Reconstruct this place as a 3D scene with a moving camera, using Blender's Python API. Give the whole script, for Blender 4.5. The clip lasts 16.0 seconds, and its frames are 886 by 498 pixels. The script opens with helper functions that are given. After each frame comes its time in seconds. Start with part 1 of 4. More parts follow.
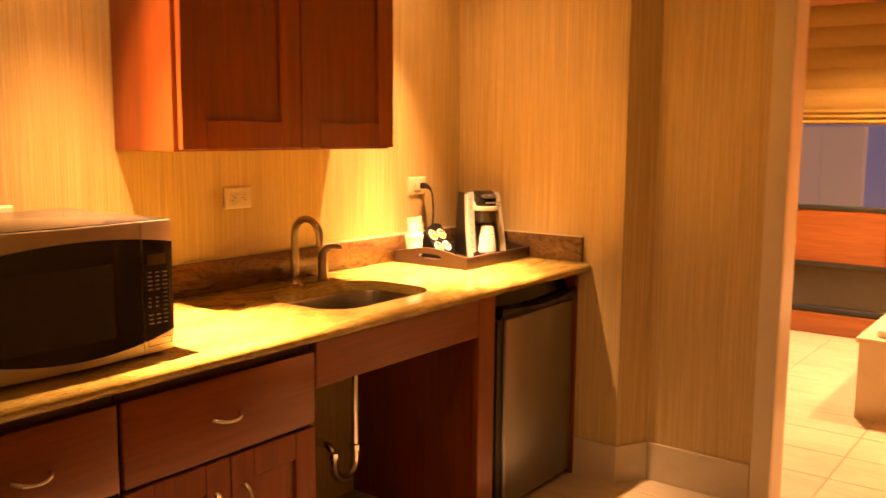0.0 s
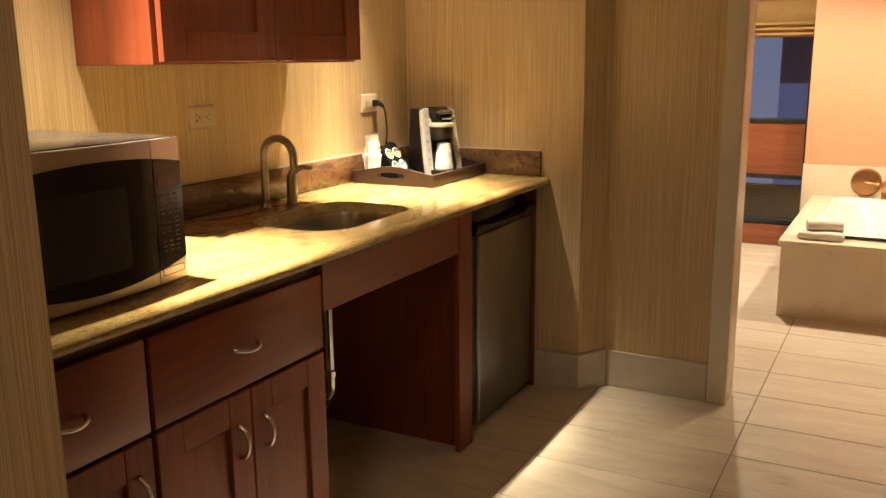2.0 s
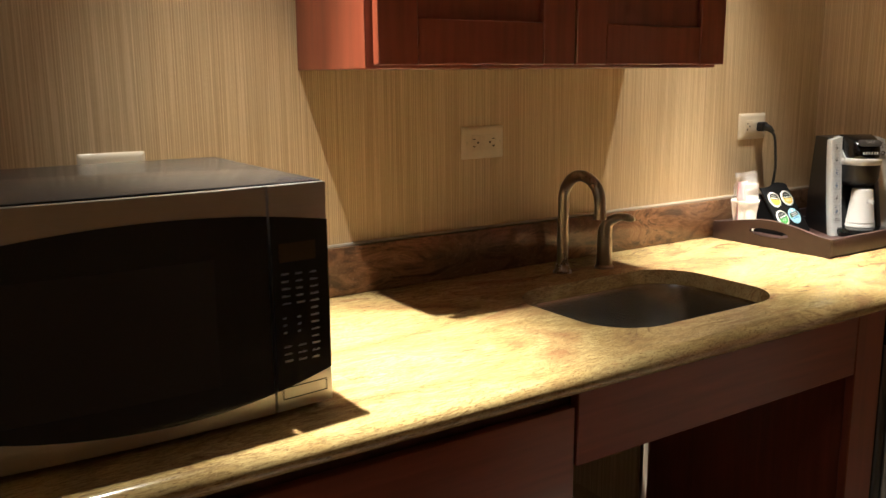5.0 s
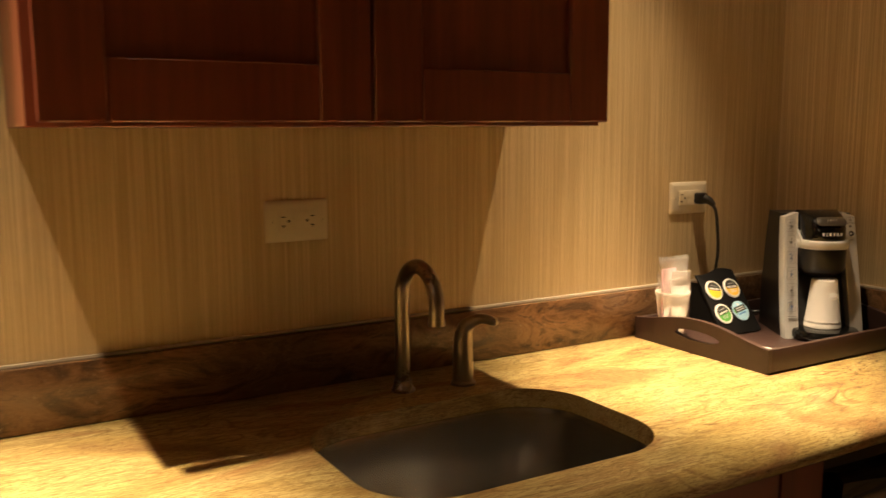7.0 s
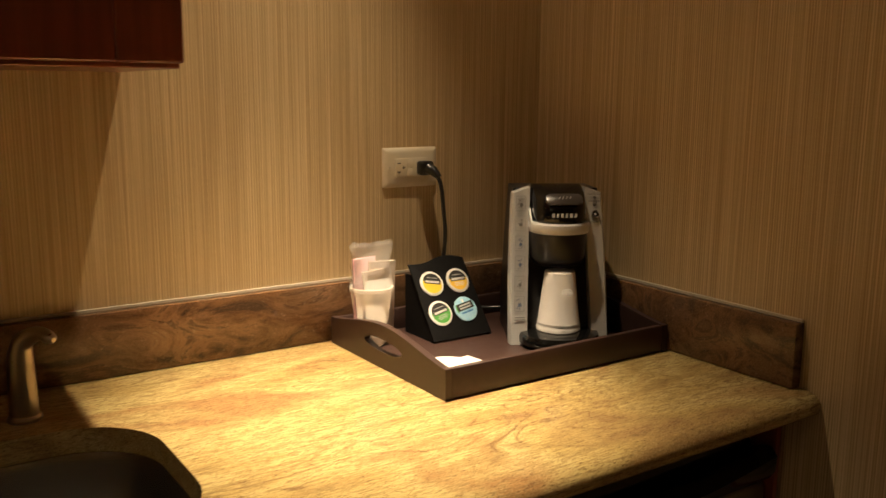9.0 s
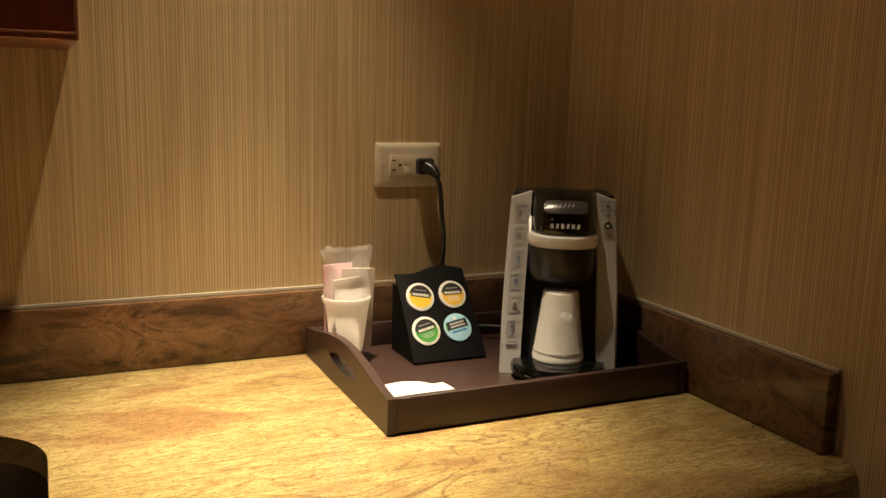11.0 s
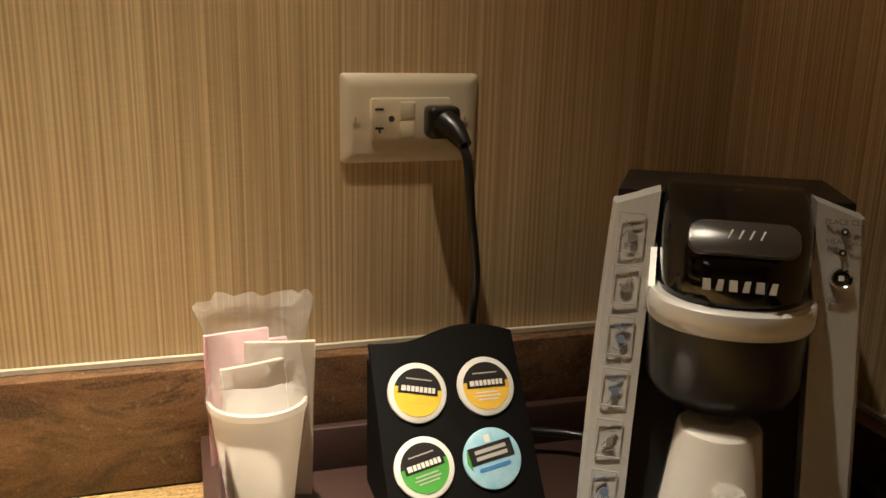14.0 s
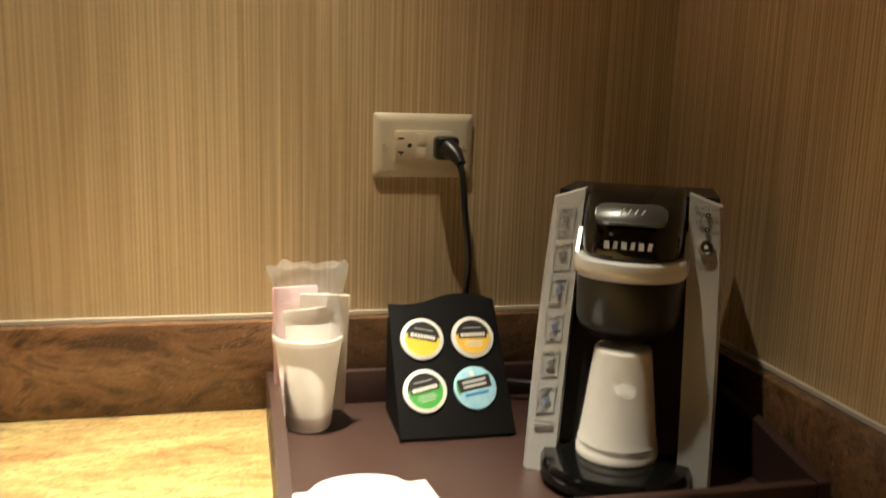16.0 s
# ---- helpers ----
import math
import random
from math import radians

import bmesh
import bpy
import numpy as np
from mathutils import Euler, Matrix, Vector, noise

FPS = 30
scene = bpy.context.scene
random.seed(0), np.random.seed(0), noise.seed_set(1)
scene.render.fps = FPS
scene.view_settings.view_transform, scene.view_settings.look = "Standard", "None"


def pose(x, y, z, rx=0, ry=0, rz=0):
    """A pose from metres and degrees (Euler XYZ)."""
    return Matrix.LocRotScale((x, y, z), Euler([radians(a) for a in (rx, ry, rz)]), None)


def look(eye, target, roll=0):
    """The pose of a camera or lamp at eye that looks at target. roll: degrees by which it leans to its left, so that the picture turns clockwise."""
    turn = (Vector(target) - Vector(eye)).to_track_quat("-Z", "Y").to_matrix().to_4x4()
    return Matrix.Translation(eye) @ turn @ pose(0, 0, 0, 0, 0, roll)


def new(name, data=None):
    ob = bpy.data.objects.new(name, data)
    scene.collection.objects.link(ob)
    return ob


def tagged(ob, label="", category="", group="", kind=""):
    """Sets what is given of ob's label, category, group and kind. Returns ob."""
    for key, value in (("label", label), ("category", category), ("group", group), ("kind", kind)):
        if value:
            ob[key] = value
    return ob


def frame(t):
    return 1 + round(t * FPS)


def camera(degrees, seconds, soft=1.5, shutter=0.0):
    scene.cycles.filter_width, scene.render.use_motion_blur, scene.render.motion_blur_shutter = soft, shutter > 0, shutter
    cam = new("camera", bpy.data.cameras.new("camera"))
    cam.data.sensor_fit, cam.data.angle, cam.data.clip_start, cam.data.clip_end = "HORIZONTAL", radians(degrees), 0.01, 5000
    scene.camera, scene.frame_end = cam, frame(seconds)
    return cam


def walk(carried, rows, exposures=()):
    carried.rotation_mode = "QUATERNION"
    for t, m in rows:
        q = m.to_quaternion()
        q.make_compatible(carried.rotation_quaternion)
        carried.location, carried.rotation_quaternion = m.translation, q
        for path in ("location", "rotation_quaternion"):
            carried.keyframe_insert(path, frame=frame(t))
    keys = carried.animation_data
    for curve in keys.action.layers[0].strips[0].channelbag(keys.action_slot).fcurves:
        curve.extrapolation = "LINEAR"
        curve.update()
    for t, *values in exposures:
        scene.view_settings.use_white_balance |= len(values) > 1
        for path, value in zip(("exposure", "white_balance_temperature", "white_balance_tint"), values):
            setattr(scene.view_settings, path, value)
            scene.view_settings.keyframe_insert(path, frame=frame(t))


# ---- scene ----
cam = camera(53.8, 16.0, shutter=0.4)
PATH = [
    (0, (0.06, 0.237, 1.418), (-1.131, 1.821, 1.154), 0.4),
    (0.5, (-0.099, 0.245, 1.419), (-1.329, 1.804, 1.174), 2.5),
    (1, (-0.219, 0.159, 1.397), (-1.326, 1.791, 1.063), -0.0),
    (1.5, (-0.269, 0.08, 1.379), (-1.266, 1.771, 0.995), 0.3),
    (2, (-0.283, 0.093, 1.37), (-1.206, 1.816, 0.944), -0.6),
    (2.5, (-0.328, 0.212, 1.365), (-1.33, 1.89, 0.942), 0.0),
    (3, (-0.347, 0.39, 1.368), (-1.595, 1.906, 0.988), 1.4),
    (3.5, (-0.435, 0.544, 1.351), (-1.834, 1.918, 0.954), 0.0),
    (5.8, (-0.66, 1.233, 1.353), (-2.337, 2.256, 0.979), 0.3),
    (6, (-0.681, 1.309, 1.354), (-2.348, 2.356, 0.999), 0.9),
    (6.5, (-0.767, 1.445, 1.354), (-2.457, 2.481, 1.08), 1.1),
    (7, (-0.773, 1.575, 1.357), (-2.482, 2.578, 1.086), -0.3),
    (7.5, (-0.743, 1.774, 1.357), (-2.426, 2.809, 1.043), 2.1),
    (8, (-0.709, 1.936, 1.328), (-2.385, 2.964, 0.963), 2.1),
    (8.5, (-0.764, 2.086, 1.325), (-2.401, 3.176, 0.962), 1.3),
    (9, (-0.846, 2.216, 1.337), (-2.476, 3.32, 0.982), 0.4),
    (11.3, (-0.898, 2.572, 1.306), (-2.701, 3.361, 0.951), 0.8),
    (11.5, (-0.949, 2.617, 1.292), (-2.759, 3.389, 0.932), 0.1),
    (12, (-1.068, 2.728, 1.283), (-2.91, 3.418, 0.923), 0.8),
    (12.5, (-1.171, 2.847, 1.287), (-3.073, 3.325, 0.892), 0.7),
    (13, (-1.302, 2.876, 1.282), (-3.205, 3.353, 0.89), 0.4),
    (13.5, (-1.435, 2.881, 1.296), (-3.318, 3.361, 0.825), 0.4),
    (14, (-1.505, 2.879, 1.285), (-3.353, 3.437, 0.762), 1.4),
    (14.5, (-1.516, 2.874, 1.283), (-3.356, 3.497, 0.808), 1.9),
    (15, (-1.477, 2.88, 1.29), (-3.317, 3.576, 0.926), 1.5),
    (15.5, (-1.379, 2.868, 1.287), (-3.259, 3.462, 0.952), 2.0),
    (16, (-1.228, 2.855, 1.27), (-3.141, 3.306, 0.899), 1.7),
]
EXPOSURES = [(0.0, 0.6, 12300, 48), (0.5, 0.38, 10700, 40), (1.0, 0.17, 7500, 25), (1.5, 0.0, 5900, 9), (2.0, -0.08, 5250, 6),
             (3.0, -0.1, 4600, 12), (3.5, -0.2, 4200, 9), (6.0, -1.2, 5100, 8), (7.0, -1.42, 6000, 12), (8.0, -1.38, 5500, 8), (9.0, -1.78, 5600, 10),
             (12.0, -2.02, 5150, 7), (14.0, -1.9, 4950, 8), (15.0, -1.5, 4850, 8), (16.0, -1.6, 4800, 3)]
walk(cam, [(t, look(eye, target, roll)) for t, eye, target, roll in PATH], EXPOSURES)

# ---- world and light ----
world = bpy.data.worlds.new("dusk")
scene.world = world
world.use_nodes = True
wn = world.node_tree.nodes
sky = wn.new("ShaderNodeTexSky")
sky.sky_type, sky.sun_disc, sky.sun_elevation, sky.sun_rotation = "NISHITA", False, radians(2), radians(120)
world.node_tree.links.new(sky.outputs[0], wn["Background"].inputs[0])
wn["Background"].inputs[1].default_value = 0.15

WARM = (1.0, 0.72, 0.4)


def spot(name, place, aim, watts, cone, blend, size, colour=WARM):
    lamp = bpy.data.lights.new(name, "SPOT")
    lamp.energy, lamp.spot_size, lamp.spot_blend, lamp.shadow_soft_size, lamp.color = watts, radians(cone), blend, size, colour
    ob = new(name, lamp)
    ob.matrix_world = look(place, aim)
    return ob


def area(name, place, aim, watts, sx, sy, colour=WARM):
    lamp = bpy.data.lights.new(name, "AREA")
    lamp.shape, lamp.size, lamp.size_y, lamp.energy, lamp.color = "RECTANGLE", sx, sy, watts, colour
    ob = new(name, lamp)
    ob.matrix_world = look(place, aim)
    return ob


CEIL = 2.42
LAMPS = [(-1.9, 1.36), (-1.925, 2.81)]
AIMS = [(-1.8, 1.57), (-1.885, 2.8)]
for (lx, ly), (ax, ay) in zip(LAMPS, AIMS):
    spot("downlight_beam", (lx, ly, CEIL - 0.015), (ax, ay, 0.9), 330, 53, 1.0, 0.018)
    spot("downlight_core", (lx, ly, CEIL - 0.016), (ax, ay, 0.9), 1150, 33, 1.0, 0.018)
    spot("downlight_spill", (lx, ly, CEIL - 0.014), (lx + 0.02, ly, 0), 15, 130, 1.0, 0.02)
# fill lamp added for the ambient level; no hall light is in view
area("hall_fill_panel", (-0.75, -0.25, CEIL - 0.03), (-0.75, -0.25, 0), 10.5, 0.5, 0.5)
# spots added to light the bathroom; their number and places are assumed
spot("bath_fill_spot", (-1.25, 5.6, CEIL - 0.015), (-1.15, 5.7, 0), 270, 130, 0.6, 0.04)
spot("bath_fill_spot", (0.0, 5.5, CEIL - 0.015), (0.0, 5.7, 0), 230, 130, 0.6, 0.04)


# ---- materials ----
def material(name, colour, rough=0.5, metal=0.0, coat=0.0, spec=0.5):
    m = bpy.data.materials.new(name)
    m.use_nodes = True
    b = m.node_tree.nodes["Principled BSDF"]
    b.inputs["Base Color"].default_value = (*colour, 1)
    b.inputs["Roughness"].default_value = rough
    b.inputs["Metallic"].default_value = metal
    b.inputs["Coat Weight"].default_value = coat
    b.inputs["Coat Roughness"].default_value = 0.12
    b.inputs["Specular IOR Level"].default_value = spec
    return m


class Nodes:
    """Short calls for building node trees."""

    def __init__(self, m):
        self.t, self.b = m.node_tree, m.node_tree.nodes["Principled BSDF"]
        self.where = self.add("ShaderNodeNewGeometry").outputs["Position"]

    def add(self, kind):
        return self.t.nodes.new(kind)

    def link(self, a, b):
        self.t.links.new(a, b)

    def stretch(self, scale, turn=(0, 0, 0), shift=(0, 0, 0)):
        n = self.add("ShaderNodeMapping")
        n.inputs["Scale"].default_value = scale
        n.inputs["Rotation"].default_value = turn
        n.inputs["Location"].default_value = shift
        self.link(self.where, n.inputs[0])
        return n.outputs[0]

    def noise(self, at, scale, detail=4, rough=0.55, bend=0.0):
        n = self.add("ShaderNodeTexNoise")
        n.inputs["Scale"].default_value, n.inputs["Detail"].default_value = scale, detail
        n.inputs["Roughness"].default_value, n.inputs["Distortion"].default_value = rough, bend
        self.link(at, n.inputs["Vector"])
        return n.outputs[0]

    def ramp(self, value, stops):
        n = self.add("ShaderNodeValToRGB")
        r = n.color_ramp
        while len(r.elements) < len(stops):
            r.elements.new(0.5)
        for e, (p, c) in zip(r.elements, stops):
            e.position, e.color = p, (*c, 1) if len(c) == 3 else c
        self.link(value, n.inputs[0])
        return n.outputs[0]

    def mix(self, factor, a, b, how="MIX"):
        n = self.add("ShaderNodeMix")
        n.data_type, n.blend_type = "RGBA", how
        for sock, v in ((n.inputs[0], factor), (n.inputs[6], a), (n.inputs[7], b)):
            if isinstance(v, (int, float)):
                sock.default_value = v
            elif isinstance(v, tuple):
                sock.default_value = (*v, 1)
            else:
                self.link(v, sock)
        return n.outputs[2]

    def bump(self, height, strength, distance=0.001):
        n = self.add("ShaderNodeBump")
        n.inputs["Strength"].default_value, n.inputs["Distance"].default_value = strength, distance
        self.link(height, n.inputs["Height"])
        self.link(n.outputs[0], self.b.inputs["Normal"])

    def rough(self, value, lo, hi):
        n = self.add("ShaderNodeMapRange")
        n.inputs["To Min"].default_value, n.inputs["To Max"].default_value = lo, hi
        self.link(value, n.inputs[0])
        self.link(n.outputs[0], self.b.inputs["Roughness"])

    def colour(self, value):
        self.link(value, self.b.inputs["Base Color"])


def contour(n, value, times):
    """Thin wandering lines along the levels of a noise."""
    a = n.add("ShaderNodeMath")
    a.operation, a.inputs[1].default_value = "MULTIPLY", times
    n.link(value, a.inputs[0])
    b = n.add("ShaderNodeMath")
    b.operation = "PINGPONG"
    b.inputs[1].default_value = 1.0
    n.link(a.outputs[0], b.inputs[0])
    return b.outputs[0]


def wallpaper():
    m = material("striped wallpaper", (0.6, 0.5, 0.36), 0.55)
    n = Nodes(m)
    fine = n.noise(n.stretch((1, 1, 0.006)), 330, 2, 0.6)
    mid = n.noise(n.stretch((1, 1, 0.012)), 75, 3, 0.6)
    wide = n.noise(n.stretch((1, 1, 0.03)), 16, 2)
    c = n.ramp(fine, [(0.4, (0.33, 0.235, 0.125)), (0.5, (0.57, 0.455, 0.29)), (0.6, (0.84, 0.71, 0.5))])
    c = n.mix(0.4, c, n.ramp(mid, [(0.35, (0.49, 0.38, 0.235)), (0.65, (0.65, 0.535, 0.355))]))
    c = n.mix(0.14, c, n.ramp(wide, [(0.35, (0.4, 0.32, 0.22)), (0.65, (0.72, 0.62, 0.48))]))
    weave = n.noise(n.stretch((0.05, 0.05, 1)), 900, 1)
    pin = n.noise(n.stretch((1, 1, 0.003)), 760, 1, 0.5)
    c = n.mix(n.ramp(pin, [(0.5, (0, 0, 0)), (0.62, (0.55, 0.55, 0.55))]), c, (0.34, 0.235, 0.12))
    # even woven ribs, 4.4 mm apart, fading in and out across the paper
    along = n.add("ShaderNodeVectorMath")
    along.operation = "DOT_PRODUCT"
    along.inputs[1].default_value = (1, 1, 0)
    n.link(n.where, along.inputs[0])
    ribs = contour(n, along.outputs["Value"], 2 / 0.0044)
    strength = n.ramp(n.noise(n.stretch((1, 1, 0.05), shift=(5, 2, 0)), 9, 2), [(0.38, (0.1, 0.1, 0.1)), (0.62, (0.38, 0.38, 0.38))])
    c = n.mix(strength, c, n.ramp(ribs, [(0.25, (0.3, 0.215, 0.115)), (0.5, (0.56, 0.45, 0.29)), (0.8, (0.76, 0.64, 0.44))]))
    c = n.mix(0.12, c, n.ramp(weave, [(0.3, (0.4, 0.33, 0.24)), (0.7, (0.7, 0.62, 0.5))]))
    n.colour(n.mix(1.0, c, (1.0, 0.93, 0.74), "MULTIPLY"))
    n.bump(fine, 0.35, 0.0006)
    n.rough(mid, 0.42, 0.62)
    return m


def granite():
    m = material("golden granite", (0.34, 0.23, 0.11), 0.12, spec=0.6)
    n = Nodes(m)
    turn = (0, 0, radians(-14))
    flow = n.stretch((1.5, 0.5, 1.5), turn)
    big = n.noise(flow, 4.0, 4, 0.55, 1.6)
    veins = n.noise(n.stretch((2.0, 0.55, 2.0), turn, (3, 1, 0)), 4.0, 4, 0.5, 1.8)
    lines = contour(n, veins, 22)
    streak = n.noise(n.stretch((5, 0.5, 5), turn), 70, 5, 0.7, 0.6)
    fleck = n.noise(n.stretch((3, 0.8, 3), turn), 150, 3, 0.6, 0.4)
    grain = n.noise(n.where, 420, 3, 0.75)
    where_veins = n.ramp(n.noise(flow, 7, 2), [(0.42, (0.1, 0.1, 0.1)), (0.6, (1, 1, 1))])
    c = n.ramp(big, [(0.32, (0.24, 0.125, 0.045)), (0.43, (0.42, 0.3, 0.095)), (0.55, (0.54, 0.42, 0.16)), (0.68, (0.33, 0.17, 0.06))])
    thin = n.mix(1.0, n.ramp(lines, [(0.0, (0.9, 0.9, 0.9)), (0.16, (0.35, 0.35, 0.35)), (0.38, (0, 0, 0))]), where_veins, "MULTIPLY")
    c = n.mix(thin, c, (0.13, 0.055, 0.018))
    c = n.mix(n.ramp(streak, [(0.4, (0.65, 0.65, 0.65)), (0.54, (0, 0, 0))]), c, (0.14, 0.075, 0.026))
    c = n.mix(n.ramp(fleck, [(0.56, (0, 0, 0)), (0.64, (0.8, 0.8, 0.8))]), c, (0.1, 0.05, 0.018))
    n.colour(n.mix(0.24, c, n.ramp(grain, [(0.34, (0.1, 0.055, 0.02)), (0.5, (0.4, 0.29, 0.11)), (0.66, (0.7, 0.57, 0.28))])))
    n.rough(streak, 0.06, 0.2)
    return m


def splash_stone():
    m = material("brown veined granite", (0.2, 0.13, 0.07), 0.2)
    n = Nodes(m)
    tilt = (radians(28), 0, 0)
    big = n.noise(n.stretch((1, 0.5, 1.3), tilt), 13, 6, 0.65, 1.6)
    wide = n.noise(n.stretch((1, 0.6, 1), tilt, (2, 0, 1)), 5, 3, 0.5, 0.6)
    spots = n.noise(n.where, 130, 4, 0.7)
    grain = n.noise(n.where, 480, 2, 0.7)
    c = n.ramp(big, [(0.38, (0.035, 0.018, 0.01)), (0.48, (0.17, 0.08, 0.028)), (0.56, (0.27, 0.14, 0.055)), (0.62, (0.08, 0.04, 0.018)), (0.7, (0.2, 0.115, 0.052))])
    c = n.mix(n.ramp(wide, [(0.42, (0.6, 0.6, 0.6)), (0.6, (0, 0, 0))]), c, (0.06, 0.032, 0.016))
    c = n.mix(n.ramp(spots, [(0.6, (0, 0, 0)), (0.7, (0.4, 0.4, 0.4))]), c, (0.42, 0.29, 0.17))
    n.colour(n.mix(0.25, c, n.ramp(grain, [(0.3, (0.04, 0.022, 0.014)), (0.7, (0.32, 0.21, 0.12))])))
    n.rough(spots, 0.12, 0.26)
    return m


def wood(name, dark, light, rough=0.34, along=(1, 1, 0.06)):
    m = material(name, light, rough, coat=0.25)
    n = Nodes(m)
    g = n.noise(n.stretch(along), 70, 5, 0.6, 0.4)
    big = n.noise(n.stretch(along), 9, 3, 0.5, 0.6)
    c = n.ramp(g, [(0.3, dark), (0.7, light)])
    n.colour(n.mix(0.35, c, n.ramp(big, [(0.35, dark), (0.65, light)])))
    n.rough(g, rough - 0.05, rough + 0.1)
    n.bump(g, 0.08, 0.0004)
    return m


def brushed(name, colour, along, lo, hi, metal=1.0):
    m = material(name, colour, lo, metal)
    n = Nodes(m)
    g = n.noise(n.stretch(along), 260, 3, 0.6)
    big = n.noise(n.where, 7, 3)
    n.colour(n.mix(0.12, colour, n.ramp(g, [(0.3, tuple(v * 0.7 for v in colour)), (0.7, tuple(min(1, v * 1.2) for v in colour))])))
    n.rough(n.mix(0.3, big, g), lo, hi)
    n.bump(g, 0.05, 0.0003)
    return m


def mottled(name, a, b, scale, rough, bump=0.0, spread=0.1):
    m = material(name, a, rough)
    n = Nodes(m)
    g = n.noise(n.where, scale, 5, 0.6)
    fine = n.noise(n.where, scale * 12, 3, 0.6)
    n.colour(n.mix(0.3, n.ramp(g, [(0.3, a), (0.7, b)]), n.ramp(fine, [(0.3, a), (0.7, b)])))
    n.rough(g, max(0.03, rough - spread), rough + spread)
    if bump:
        n.bump(fine, bump, 0.0008)
    return m


def tile_stone():
    m = material("travertine tile", (0.6, 0.52, 0.42), 0.3)
    n = Nodes(m)
    g = n.noise(n.stretch((0.5, 2.4, 1)), 4.5, 6, 0.6, 1.2)
    fine = n.noise(n.stretch((1, 3, 1)), 60, 4, 0.6)
    info = n.add("ShaderNodeObjectInfo").outputs["Random"]
    c = n.ramp(g, [(0.32, (0.5, 0.42, 0.32)), (0.5, (0.62, 0.54, 0.43)), (0.68, (0.7, 0.63, 0.52))])
    c = n.mix(0.25, c, n.ramp(fine, [(0.35, (0.48, 0.4, 0.3)), (0.65, (0.7, 0.63, 0.53))]))
    n.colour(n.mix(0.14, c, n.ramp(info, [(0.0, (0.42, 0.35, 0.27)), (1.0, (0.75, 0.68, 0.58))])))
    n.rough(g, 0.22, 0.4)
    return m


PAPER = wallpaper()
GRANITE = granite()
SPLASH = splash_stone()
CHERRY = wood("cherry wood", (0.14, 0.029, 0.0095), (0.24, 0.056, 0.02))
CHERRY_FLAT = wood("cherry wood across", (0.14, 0.029, 0.0095), (0.24, 0.056, 0.02), along=(1, 0.06, 1))
DARKWOOD = wood("dark brown cabinet wood", (0.05, 0.015, 0.008), (0.08, 0.026, 0.012), 0.5)
STEEL = brushed("brushed steel", (0.6, 0.57, 0.53), (1, 0.015, 1), 0.24, 0.34)
STEEL_UP = brushed("brushed fridge steel", (0.3, 0.29, 0.28), (1, 1, 0.03), 0.28, 0.4)
SINKSTEEL = brushed("sink steel", (0.44, 0.42, 0.39), (1, 0.08, 1), 0.2, 0.3)
NICKEL = brushed("brushed nickel", (0.36, 0.31, 0.26), (1, 1, 0.3), 0.22, 0.34)
LIDGREY = mottled("dark grey enamel", (0.02, 0.019, 0.018), (0.026, 0.024, 0.023), 25, 0.16, spread=0.04)
CHROME = material("chrome", (0.75, 0.74, 0.72), 0.12, 1.0)
BLACK = mottled("black plastic", (0.006, 0.0055, 0.0055), (0.01, 0.009, 0.009), 40, 0.32)
GLOSS = material("gloss black plastic", (0.004, 0.004, 0.004), 0.1)
DARKGLASS = material("dark oven glass", (0.012, 0.011, 0.01), 0.1)
OVENWINDOW = mottled("oven window mesh", (0.022, 0.02, 0.018), (0.028, 0.025, 0.022), 600, 0.22)
SILVER = mottled("silver painted plastic", (0.56, 0.55, 0.54), (0.63, 0.62, 0.6), 500, 0.38)
SILVER.node_tree.nodes["Principled BSDF"].inputs["Metallic"].default_value = 0.35
BAND = material("silver band", (0.8, 0.79, 0.78), 0.3, 0.3)
IVORY = mottled("ivory plastic", (0.66, 0.58, 0.42), (0.7, 0.62, 0.46), 30, 0.35)
SLOT = material("dark slot", (0.02, 0.018, 0.015), 0.6)
TRIM = mottled("cream painted trim", (0.62, 0.55, 0.43), (0.66, 0.59, 0.47), 12, 0.38)
STONEBASE = mottled("travertine baseboard", (0.52, 0.45, 0.35), (0.62, 0.55, 0.44), 9, 0.35)
PLASTER = mottled("ceiling paint", (0.7, 0.64, 0.54), (0.74, 0.68, 0.58), 20, 0.8, 0.2)
TILE = tile_stone()
GROUT = mottled("grout", (0.22, 0.17, 0.12), (0.28, 0.22, 0.16), 90, 0.85)
TRAY = mottled("dark brown leatherette", (0.036, 0.018, 0.014), (0.048, 0.025, 0.019), 60, 0.42, 0.25)
WHITE = mottled("white paper", (0.78, 0.75, 0.7), (0.83, 0.8, 0.76), 60, 0.55)
FOAM = mottled("white foam cup", (0.8, 0.77, 0.72), (0.84, 0.81, 0.77), 200, 0.5)
CUPFOAM = mottled("thin translucent foam", (0.82, 0.78, 0.72), (0.86, 0.82, 0.77), 200, 0.5)


def let_light_through(m, share, tint):
    """Thin paper or foam: part of the light that falls on one side comes out on the other."""
    t = m.node_tree
    out = next(q for q in t.nodes if q.type == "OUTPUT_MATERIAL")
    glow, both = t.nodes.new("ShaderNodeBsdfTranslucent"), t.nodes.new("ShaderNodeMixShader")
    glow.inputs[0].default_value = (*tint, 1)
    both.inputs[0].default_value = share
    t.links.new(t.nodes["Principled BSDF"].outputs[0], both.inputs[1])
    t.links.new(glow.outputs[0], both.inputs[2])
    t.links.new(both.outputs[0], out.inputs[0])


